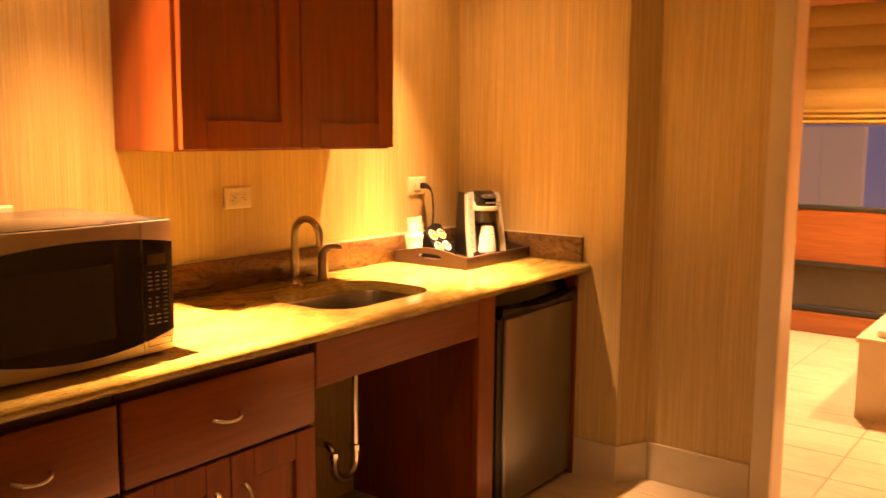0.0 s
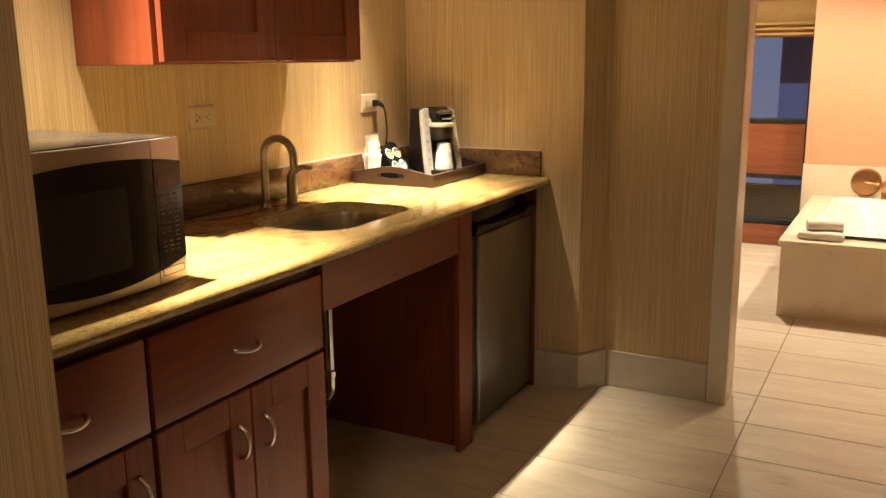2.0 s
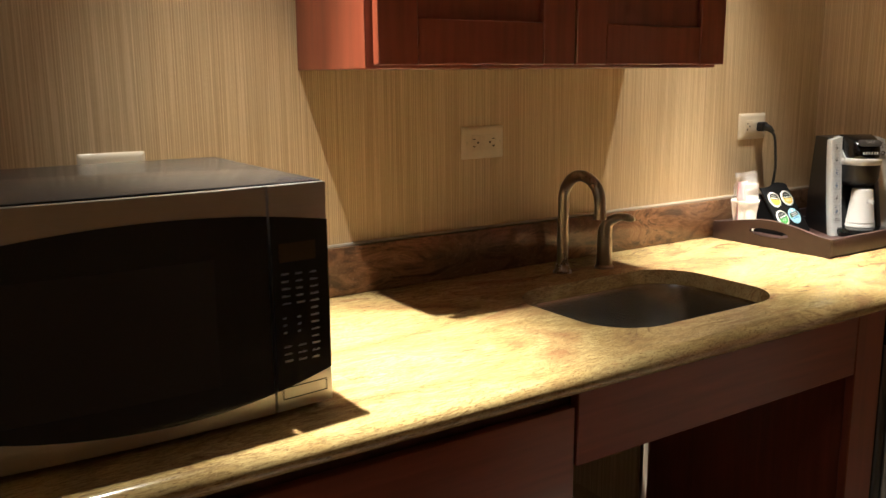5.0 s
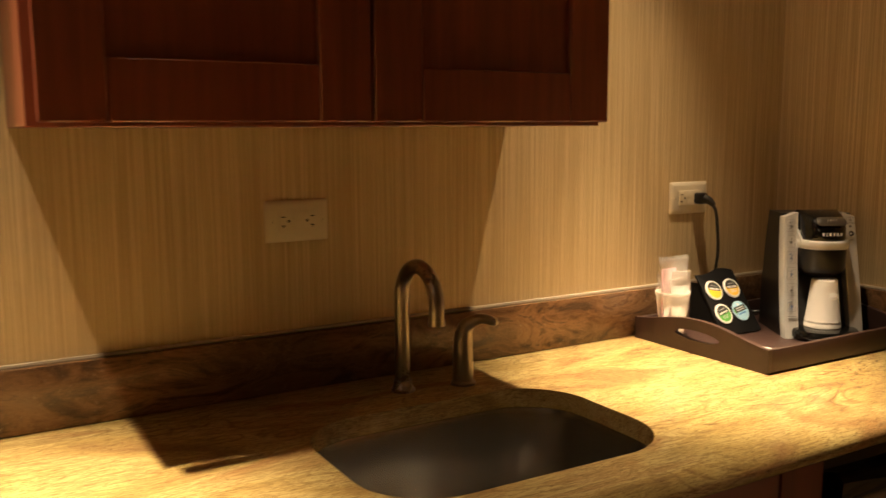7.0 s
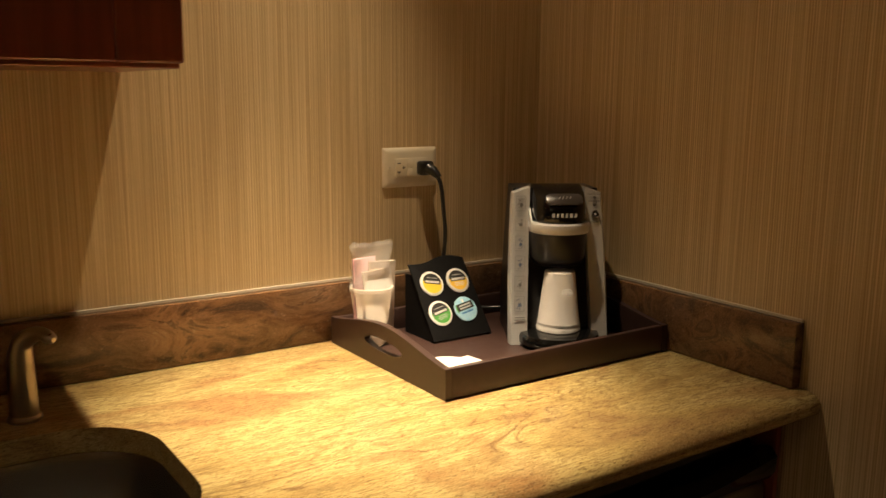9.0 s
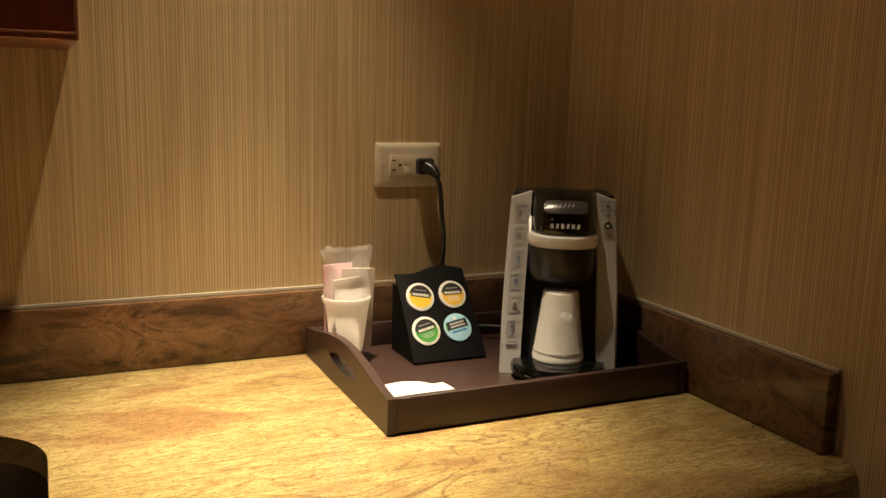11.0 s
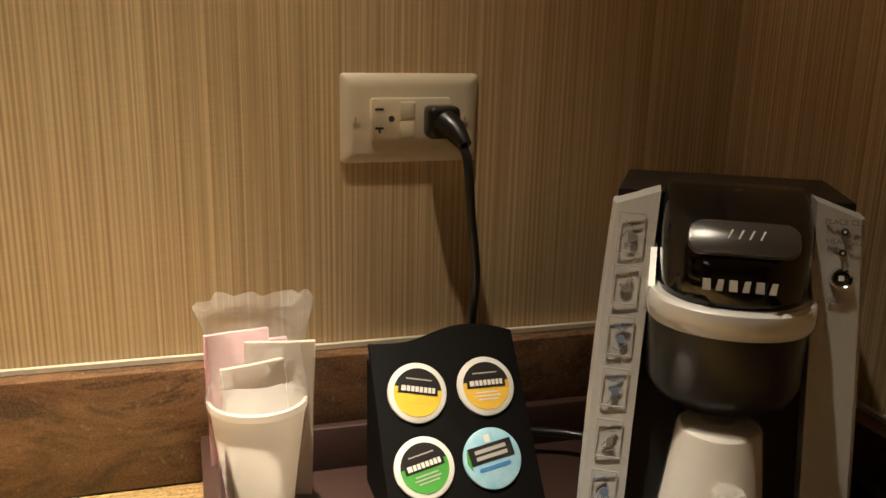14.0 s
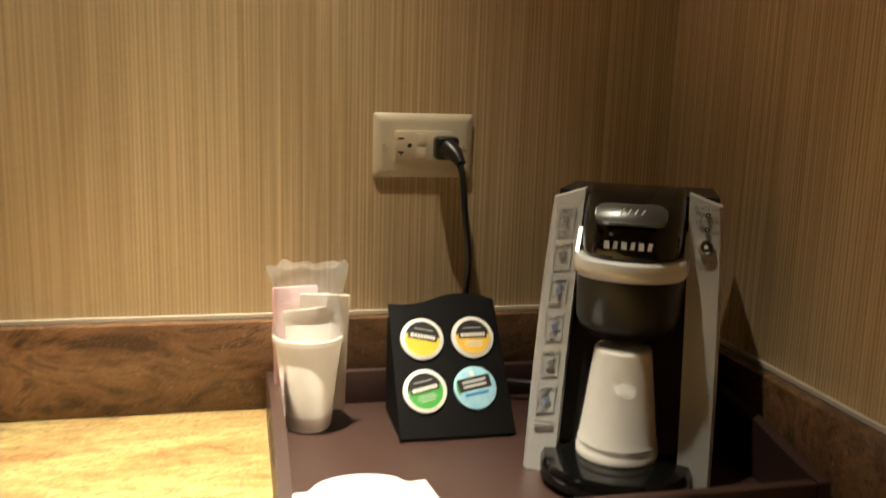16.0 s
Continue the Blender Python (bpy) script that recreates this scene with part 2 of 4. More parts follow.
let_light_through(CUPFOAM, 0.6, (0.95, 0.9, 0.82))
PINKBAG = mottled("pink sweetener paper", (0.78, 0.36, 0.46), (0.86, 0.7, 0.7), 45, 0.5)
TAN = mottled("tan tea paper", (0.55, 0.48, 0.36), (0.72, 0.66, 0.54), 40, 0.5)
for paper in (PINKBAG, TAN):
    let_light_through(paper, 0.35, (0.85, 0.72, 0.66))
FELT = mottled("black rack board", (0.004, 0.004, 0.004), (0.007, 0.006, 0.006), 90, 0.7)
FELT.node_tree.nodes["Principled BSDF"].inputs["Specular IOR Level"].default_value = 0.15
YELLOW = material("yellow label", (0.85, 0.6, 0.03), 0.4)
AMBER = material("amber label", (0.85, 0.54, 0.04), 0.4)
GREEN = material("green label", (0.1, 0.36, 0.05), 0.4)
BLUE = mottled("sky blue label", (0.25, 0.55, 0.75), (0.55, 0.75, 0.85), 80, 0.4)
LABELBLACK = material("black label", (0.02, 0.018, 0.016), 0.4)
INK = material("grey print", (0.2, 0.19, 0.18), 0.5)
FRAMEGREY = material("mid grey print", (0.4, 0.39, 0.38), 0.5)
BLUEINK = material("blue grey print", (0.16, 0.2, 0.3), 0.5)
PRINT = material("pale print", (0.5, 0.49, 0.47), 0.4)
CORD = material("black cord", (0.012, 0.012, 0.012), 0.3)
BLIND = mottled("yellow shade cloth", (0.55, 0.36, 0.12), (0.62, 0.42, 0.16), 30, 0.8, 0.3)
MAHOGANY = wood("mahogany window wood", (0.17, 0.05, 0.02), (0.3, 0.1, 0.04), along=(0.06, 1, 1))
FRAMEBLACK = material("dark green window frame", (0.015, 0.02, 0.018), 0.4)
PINKWALL = mottled("peach wall paint", (0.56, 0.3, 0.17), (0.6, 0.33, 0.19), 14, 0.6)
TUBTILE = mottled("cream tub tile", (0.62, 0.54, 0.41), (0.68, 0.6, 0.47), 6, 0.3)
ENAMEL = material("white tub enamel", (0.82, 0.79, 0.74), 0.15)
BRASS = brushed("antique brass", (0.45, 0.26, 0.12), (1, 1, 1), 0.25, 0.38)
TOWEL = mottled("white towel", (0.72, 0.67, 0.6), (0.8, 0.76, 0.7), 120, 0.95, 0.8)

WRAP = material("clear plastic wrap", (0.95, 0.93, 0.9), 0.08)
wrap_b = WRAP.node_tree.nodes["Principled BSDF"]
wrap_b.inputs["Alpha"].default_value = 0.27
wrap_n = Nodes(WRAP)
wrap_n.bump(wrap_n.noise(wrap_n.where, 90, 4, 0.6, 1.0), 0.9, 0.004)

GLASS = material("window glass", (0.9, 0.95, 1.0), 0.02)
GLASS.node_tree.nodes["Principled BSDF"].inputs["Transmission Weight"].default_value = 1.0

GLOW = material("lamp glass", (1, 0.9, 0.7), 0.5)
glow_b = GLOW.node_tree.nodes["Principled BSDF"]
glow_b.inputs["Emission Color"].default_value = (1.0, 0.75, 0.45, 1)
glow_b.inputs["Emission Strength"].default_value = 6

# the facade colour is also emitted, in place of dusk light on it
STREET = material("self-lit dusk street", (0.05, 0.06, 0.1), 0.8)
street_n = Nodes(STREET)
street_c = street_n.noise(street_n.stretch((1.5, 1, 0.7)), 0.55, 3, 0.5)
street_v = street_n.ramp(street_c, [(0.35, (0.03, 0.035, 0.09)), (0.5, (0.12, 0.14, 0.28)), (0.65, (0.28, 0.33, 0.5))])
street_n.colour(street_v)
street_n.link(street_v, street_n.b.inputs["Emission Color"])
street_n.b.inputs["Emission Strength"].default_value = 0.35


# ---- shaping helpers ----
def part(name, bm, mat, parent=None, label="", smooth=True):
    me = bpy.data.meshes.new(name)
    bmesh.ops.recalc_face_normals(bm, faces=bm.faces)
    bm.to_mesh(me)
    bm.free()
    me.materials.append(mat)
    if smooth:
        for p in me.polygons:
            p.use_smooth = True
        me.set_sharp_from_angle(angle=radians(38))
    ob = new(name, me)
    if parent is not None:
        ob.parent = parent
        ob.matrix_parent_inverse = parent.matrix_world.inverted()
    if label:
        ob["label"] = label
    return ob


def holder(name, m):
    ob = new(name)
    ob.empty_display_size = 0.05
    ob.matrix_world = m
    bpy.context.view_layer.update()
    return ob


def box(lo, hi, bevel=0.0, steps=2, m=None):
    bm = bmesh.new()
    bmesh.ops.create_cube(bm, size=1)
    for v in bm.verts:
        v.co = Vector([(a + b) / 2 + c * (b - a) for a, b, c in zip(lo, hi, v.co)])
    if bevel:
        bmesh.ops.bevel(bm, geom=bm.edges[:], offset=bevel, segments=steps, affect="EDGES", profile=0.5)
    if m is not None:
        bm.transform(m)
    return bm


def join(*bms):
    out = bms[0]
    for other in bms[1:]:
        me = bpy.data.meshes.new("tmp")
        other.to_mesh(me)
        other.free()
        out.from_mesh(me)
        bpy.data.meshes.remove(me)
    return out


def lathe(profile, steps=40, m=None, closed=True):
    """Turns (radius, height) pairs about z."""
    bm = bmesh.new()
    rings = [[bm.verts.new((r * math.cos(2 * math.pi * k / steps), r * math.sin(2 * math.pi * k / steps), z)) for k in range(steps)] for r, z in profile]
    for a, b in zip(rings, rings[1:]):
        for k in range(steps):
            bm.faces.new((a[k], a[(k + 1) % steps], b[(k + 1) % steps], b[k]))
    if closed:
        bm.faces.new(rings[0][::-1])
        bm.faces.new(rings[-1])
    if m is not None:
        bm.transform(m)
    return bm


def tube(points, radius, steps=14, radii=None):
    """A round bar along points."""
    bm = bmesh.new()
    pts = [Vector(p) for p in points]
    rings, side = [], None
    for k, p in enumerate(pts):
        way = (pts[min(k + 1, len(pts) - 1)] - pts[max(k - 1, 0)]).normalized()
        if side is None:
            side = way.orthogonal().normalized()
        side = (side - way * side.dot(way)).normalized()
        up = way.cross(side)
        r = radii[k] if radii else radius
        rings.append([bm.verts.new(p + r * (math.cos(2 * math.pi * q / steps) * side + math.sin(2 * math.pi * q / steps) * up)) for q in range(steps)])
    for a, b in zip(rings, rings[1:]):
        for q in range(steps):
            bm.faces.new((a[q], a[(q + 1) % steps], b[(q + 1) % steps], b[q]))
    bm.faces.new(rings[0][::-1])
    bm.faces.new(rings[-1])
    return bm


def curve(points, count=24):
    """A smooth line through points (Catmull-Rom)."""
    p = [Vector(q) for q in points]
    p = [2 * p[0] - p[1], *p, 2 * p[-1] - p[-2]]
    out = []
    for k in range(1, len(p) - 2):
        for s in range(count):
            t = s / count
            a, b, c, d = p[k - 1], p[k], p[k + 1], p[k + 2]
            out.append(0.5 * (2 * b + (c - a) * t + (2 * a - 5 * b + 4 * c - d) * t * t + (3 * b - a - 3 * c + d) * t ** 3))
    return out + [p[-2]]


def prism(outline, depth, m=None, bevel=0.0):
    """A flat outline in x and y, raised from z = 0 to depth."""
    bm = bmesh.new()
    low = [bm.verts.new((x, y, 0)) for x, y in outline]
    high = [bm.verts.new((x, y, depth)) for x, y in outline]
    n = len(outline)
    bm.faces.new(low[::-1])
    top = bm.faces.new(high)
    for k in range(n):
        bm.faces.new((low[k], low[(k + 1) % n], high[(k + 1) % n], high[k]))
    if bevel:
        bmesh.ops.bevel(bm, geom=list(top.edges), offset=bevel, segments=2, affect="EDGES", profile=0.5)
    if m is not None:
        bm.transform(m)
    return bm


def rounded(x0, y0, x1, y1, r, steps=8):
    out = []
    for cx, cy, a in ((x1 - r, y1 - r, 0), (x0 + r, y1 - r, 90), (x0 + r, y0 + r, 180), (x1 - r, y0 + r, 270)):
        out += [(cx + r * math.cos(radians(a + 90 * k / steps)), cy + r * math.sin(radians(a + 90 * k / steps))) for k in range(steps + 1)]
    return out


def circle(cx, cy, r, steps=32):
    return [(cx + r * math.cos(2 * math.pi * k / steps), cy + r * math.sin(2 * math.pi * k / steps)) for k in range(steps)]


# A wall-facing frame: local x runs along +y, local y up, local z towards +x
def facing(x, y=0.0, z=0.0):
    return Matrix(((0, 0, 1, x), (1, 0, 0, y), (0, 1, 0, z), (0, 0, 0, 1)))


def structure(name, bm, mat, label, category):
    return tagged(part(name, bm, mat, smooth=False), label, category, kind="structure")


# ---- rooms ----
FLOOR, WALLX, ENDY, FRONT = 0.02, -2.2, 3.36, -1.55
STUBX, STUBY = -1.348, 0.884
DOORY, JAMBX, RETX, SLANTX = 3.485, -0.835, -1.41, -1.333
BATHY = 6.72

floor_ob = structure("floor", box((-3.2, -2.0, FLOOR - 0.12), (1.4, 7.0, FLOOR - 0.004)), GROUT, "beige travertine tile floor with thin dark joints", "floor")
structure("wall_back", box((WALLX - 0.12, STUBY - 0.12, FLOOR - 0.05), (WALLX, ENDY + 0.12, CEIL)), PAPER, "beige wallpaper with fine vertical stripes behind the counter", "wall")
structure("wall_end", box((WALLX, ENDY, FLOOR - 0.05), (RETX, DOORY + 0.14, CEIL)), PAPER, "beige striped wallpaper wall at the counter's end", "wall")
structure("wall_door", join(prism([(RETX, ENDY), (SLANTX, DOORY), (JAMBX - 0.02, DOORY), (JAMBX - 0.02, DOORY + 0.14), (RETX, DOORY + 0.14)], CEIL - FLOOR + 0.05, pose(0, 0, FLOOR - 0.05)), box((JAMBX - 0.02, DOORY, 2.12), (0.12, DOORY + 0.14, CEIL)),
          box((0.12, DOORY, FLOOR - 0.05), (1.3, DOORY + 0.14, CEIL))), PAPER, "beige striped wallpaper wall with a bathroom opening", "wall")
structure("wall_stub", box((WALLX - 0.12, -2.0, FLOOR - 0.05), (STUBX, STUBY, CEIL)), PAPER, "beige striped wallpaper wall ending beside the counter", "wall")
structure("wall_hall", box((1.2, -2.0, FLOOR - 0.05), (1.32, DOORY, CEIL)), PAPER, "plain beige wallpaper wall of the hall", "wall")
structure("wall_south", box((STUBX, -2.12, FLOOR - 0.05), (1.32, -2.0, CEIL)), PAPER, "plain beige wallpaper wall closing the hall", "wall")
structure("ceiling", box((WALLX - 0.12, -2.12, CEIL), (1.4, 7.0, CEIL + 0.1)), PLASTER, "plain cream painted ceiling", "ceiling")

# bathroom shell
structure("wall_bath_west", box((-3.0, DOORY + 0.14, FLOOR - 0.05), (-2.88, BATHY + 0.2, CEIL)), PINKWALL, "peach painted bathroom wall", "wall")
structure("wall_bath_east", box((0.9, DOORY + 0.14, FLOOR - 0.05), (1.02, BATHY + 0.2, CEIL)), PINKWALL, "peach painted bathroom wall", "wall")
structure("wall_bath_south", box((-2.88, DOORY + 0.02, FLOOR - 0.05), (WALLX - 0.13, DOORY + 0.14, CEIL)), PINKWALL, "peach painted bathroom wall", "wall")
TUBY = 6.55
structure("wall_tub", box((-0.915, TUBY, 0.642), (0.9, BATHY + 0.2, CEIL)), PINKWALL, "peach painted wall above the bathtub", "wall")
structure("wall_tub_tile", box((-0.92, TUBY - 0.012, FLOOR), (0.9, BATHY + 0.2, 0.64)), TUBTILE, "cream tiled wall behind the bathtub", "wall")
structure("wall_window", join(box((-2.88, BATHY, FLOOR - 0.05), (-2.0, BATHY + 0.2, CEIL)), box((-2.0, BATHY, 2.3), (-0.915, BATHY + 0.2, CEIL))), PINKWALL,
          "peach painted wall around the bathroom window", "wall")

# window: two panes, a wooden panel between them, a wooden base
win = structure("window_1", box((-2.0, BATHY + 0.02, 0.53), (-0.92, BATHY + 0.08, 0.9), 0.004), MAHOGANY, "tall window with mahogany panel, dark frame and lowered shade", "window")
for lo, hi in ((0.9, 0.93), (0.5, 0.53), (0.165, 0.2)):
    part("window_rail", box((-2.0, BATHY + 0.01, lo), (-0.92, BATHY + 0.085, hi), 0.004), FRAMEBLACK, win, "dark window rail")
part("window_sill", box((-2.0, BATHY - 0.03, FLOOR), (-0.92, BATHY + 0.085, 0.165), 0.006), MAHOGANY, win, "mahogany base board")
part("window_stile", box((-0.945, BATHY + 0.005, 0.2), (-0.92, BATHY + 0.09, 2.3), 0.003), FRAMEBLACK, win)
part("window_stile", box((-2.0, BATHY + 0.005, 0.2), (-1.96, BATHY + 0.09, 2.3), 0.003), FRAMEBLACK, win)
for lo, hi in ((0.2, 0.5), (0.93, 2.3)):
    pane = part("pane", box((-1.96, BATHY + 0.045, lo), (-0.945, BATHY + 0.05, hi)), GLASS, win, "clear window pane", smooth=False)
    pane.visible_shadow = False

# roman shade with soft folds
shade = holder("roman_shade", pose(-1.45, BATHY - 0.02, 1.49))
tagged(shade, "yellow cloth roman shade with horizontal folds, lowered halfway", "window shade")
for k in range(8):
    z0 = 1.49 + (0.035 * k if k < 3 else 0.105 + 0.14 * (k - 3))
    h = 0.035 if k < 3 else 0.14
    bm = bmesh.new()
    rows = []
    for s in range(9):
        u = s / 8
        out = 0.012 + 0.022 * math.sin(math.pi * min(1, (1 - u) * 1.0)) * (1.4 if k < 3 else 1.0)
        rows.append([bm.verts.new((x, BATHY - out - (0.02 - 0.006 * k if k < 3 else 0), z0 + h * u)) for x in (-1.98, -0.93)])
    for a, b in zip(rows, rows[1:]):
        bm.faces.new((a[0], a[1], b[1], b[0]))
    bmesh.ops.solidify(bm, geom=bm.faces[:], thickness=0.004)
    part("fold", bm, BLIND, shade)

# dusk outside the window: flat fronts whose emission stands in for evening light
backdrop = structure("backdrop", box((-40, 58, -6), (30, 58.2, 40)), STREET, "blue self-lit dusk facades beyond the bathroom window", "backdrop")
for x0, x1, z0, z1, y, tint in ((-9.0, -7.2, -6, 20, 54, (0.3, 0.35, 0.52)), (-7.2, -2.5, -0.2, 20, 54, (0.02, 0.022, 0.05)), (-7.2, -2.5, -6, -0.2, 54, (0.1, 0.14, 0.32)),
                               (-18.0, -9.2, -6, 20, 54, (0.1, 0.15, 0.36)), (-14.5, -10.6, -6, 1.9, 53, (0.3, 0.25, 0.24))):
    far = material("self-lit dusk building", tint, 0.8)
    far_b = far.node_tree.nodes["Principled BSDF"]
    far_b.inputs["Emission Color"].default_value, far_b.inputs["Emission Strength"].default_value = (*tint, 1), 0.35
    tagged(part("far_building", box((x0, y, z0), (x1, y + 1.0, z1)), far, smooth=False), "dim building front across the street, self-lit in place of dusk light", "building", "far buildings")

# bathtub deck and basin
TZ = 0.43
tub = holder("bathtub", pose(-0.2, 5.6, FLOOR))
tagged(tub, "white sunken bathtub in a cream tiled deck", "bathtub")
part("deck_front", box((-0.83, 4.85, FLOOR), (0.9, 4.9, TZ - 0.026)), TUBTILE, tub)
part("deck_side", box((-0.83, 4.9, FLOOR), (-0.78, TUBY - 0.014, TZ - 0.026)), TUBTILE, tub)
part("deck_top", join(box((-0.845, 4.835, TZ - 0.025), (0.9, 5.02, TZ), 0.005), box((-0.845, 5.02, TZ - 0.025), (-0.68, TUBY - 0.014, TZ), 0.005),
     box((-0.68, 6.35, TZ - 0.025), (0.9, TUBY - 0.014, TZ), 0.005)), TUBTILE, tub)
basin = bmesh.new()
rows = []
for inset, z, r in ((0, TZ + 0.02, 0.12), (0.03, TZ + 0.025, 0.12), (0.06, TZ, 0.14), (0.12, 0.2, 0.18), (0.2, 0.12, 0.2)):
    rows.append([basin.verts.new((x, y, z)) for x, y in rounded(-0.7 + inset, 5.0 + inset, 0.88 - inset, 6.37 - inset, r)])
for a, b in zip(rows, rows[1:]):
    for k in range(len(a)):
        basin.faces.new((a[k], a[(k + 1) % len(a)], b[(k + 1) % len(a)], b[k]))
basin.faces.new(rows[-1])
part("basin", basin, ENAMEL, tub, "white enamel basin")


def bath_valve(x, z, size):
    valve = holder("bath_valve", pose(x, TUBY - 0.012, z))
    tagged(valve, "round antique brass bath valve with a lever on the tile", "bath tap", "bath valves")
    part("escutcheon", lathe([(0.0, 0.03), (0.05 * size, 0.028), (0.085 * size, 0.016), (0.095 * size, 0.0)], 32, pose(x, TUBY - 0.012, z, 90), closed=False), BRASS, valve)
    part("lever", tube([(x, TUBY - 0.03, z), (x, TUBY - 0.08, z), (x + 0.08, TUBY - 0.09, z - 0.005)], 0.012), BRASS, valve)


bath_valve(-0.52, 0.535, 1.0)
bath_valve(-0.27, 0.53, 0.75)
spout = holder("bath_spout", pose(-0.43, 6.45, TZ))
tagged(spout, "antique brass bath spout on the tub deck", "bath spout")
part("neck", tube(curve([(-0.4, 6.46, TZ), (-0.4, 6.44, TZ + 0.09), (-0.4, 6.36, TZ + 0.12), (-0.4, 6.29, TZ + 0.09)], 8), 0.022), BRASS, spout)


def towel(x, y, z):
    t = holder("rolled_towel", pose(x, y, z))
    tagged(t, "folded white towel on the corner of the tub deck", "towel")
    bm = box((x - 0.1, y - 0.07, z), (x + 0.12, y + 0.07, z + 0.042), 0.019, 3)
    bmesh.ops.subdivide_edges(bm, edges=bm.edges[:], cuts=2, use_grid_fill=True)
    for v in bm.verts:
        if v.co.z > z + 0.004:
            v.co += 0.006 * noise.noise_vector(v.co * 30)
    part("lower_fold", bm, TOWEL, t)
    part("upper_roll", tube([(x - 0.06, y - 0.02, z + 0.07), (x, y, z + 0.072), (x + 0.11, y + 0.02, z + 0.068)], 0.03), TOWEL, t)


towel(-0.66, 4.96, TZ + 0.001)

# baseboards and door casing
BASEZ = 0.175
structure("baseboard", box((-1.6, ENDY - 0.014, FLOOR), (RETX + 0.006, ENDY, BASEZ), 0.002, 1), STONEBASE, "cream stone baseboard along the end wall", "baseboard")
structure("baseboard_2", prism([(RETX, ENDY), (RETX + 0.008, ENDY - 0.013), (SLANTX + 0.008, DOORY - 0.014), (SLANTX, DOORY)], BASEZ - FLOOR, pose(0, 0, FLOOR)), STONEBASE, "cream stone baseboard at the wall's slanted return", "baseboard")
structure("baseboard_3", box((SLANTX + 0.009, DOORY - 0.014, FLOOR), (JAMBX - 0.078, DOORY, BASEZ), 0.002, 1), STONEBASE, "cream stone baseboard beside the opening", "baseboard")
structure("baseboard_4", box((STUBX, -2.0, FLOOR), (STUBX + 0.014, STUBY, 0.165), 0.002, 1), STONEBASE, "cream stone baseboard of the hall", "baseboard")
structure("trim", join(box((JAMBX - 0.075, DOORY - 0.02, FLOOR), (JAMBX, DOORY, 2.14), 0.004), box((JAMBX - 0.02, DOORY, FLOOR), (JAMBX, DOORY + 0.14, 2.12), 0.003),
          box((JAMBX, DOORY - 0.02, 2.06), (0.2, DOORY, 2.14), 0.004)), TRIM, "cream painted casing round the bathroom opening", "door casing")

# recessed downlights; the two in the bathroom are added, with none seen there
for lx, ly in LAMPS + [(-1.25, 5.6), (0.0, 5.5)]:
    dl = holder("downlight", pose(lx, ly, CEIL))
    tagged(dl, "round white recessed ceiling downlight, lit, out of view", "downlight", "recessed ceiling lights")
    part("ring", lathe([(0.04, -0.002), (0.042, -0.006), (0.06, -0.006), (0.065, 0.0)], 32, pose(lx, ly, CEIL), closed=False), WHITE, dl)
    part("lamp_glass", lathe([(0.0, -0.001), (0.039, -0.001)], 32, pose(lx, ly, CEIL), closed=False), GLOW, dl, "lit lamp glass")
# unseen fixture added around the hall fill lamp
hall = holder("hall_fill_fixture", pose(-0.75, -0.25, CEIL))
tagged(hall, "square white ceiling panel added unseen as fill light for the hall", "ceiling light")
part("light_frame", box((-1.03, -0.53, CEIL - 0.025), (-0.47, 0.03, CEIL), 0.004), WHITE, hall)


# ---- kitchen joinery ----
FACE = -1.575


def pull(parent, y, z, upright):
    """A bowed nickel handle, 96 mm long."""
    half = 0.039
    pts = []
    for k in range(15):
        u = -1 + 2 * k / 14
        out = 0.026 * (1 - u * u) ** 0.55 if abs(u) < 1 else 0
        pts.append((FACE + 0.001 + out, y + (0 if upright else half * u), z + (half * u if upright else -0.006 * (1 - u * u))))
    part("handle", tube(pts, 0.005, 10, [0.0045 + 0.003 * abs(-1 + 2 * k / 14) ** 3 for k in range(15)]), CHROME, parent, "bowed satin nickel handle")


def shaker(parent, name, y0, y1, z0, z1, x=FACE, thick=0.02, rail=0.072, mat=CHERRY):
    """A framed door with a recessed panel."""
    d = part(name, join(box((x - thick, y0, z0), (x, y0 + rail, z1), 0.002, 1), box((x - thick, y1 - rail, z0), (x, y1, z1), 0.002, 1),
             box((x - thick, y0 + rail, z0), (x - 0.0004, y1 - rail, z0 + rail), 0.002, 1), box((x - thick, y0 + rail, z1 - rail), (x - 0.0004, y1 - rail, z1), 0.002, 1)), mat, parent)
    part("door_panel", box((x - thick + 0.003, y0 + rail - 0.002, z0 + rail - 0.002), (x - 0.011, y1 - rail + 0.002, z1 - rail + 0.002)), mat, d)
    return d


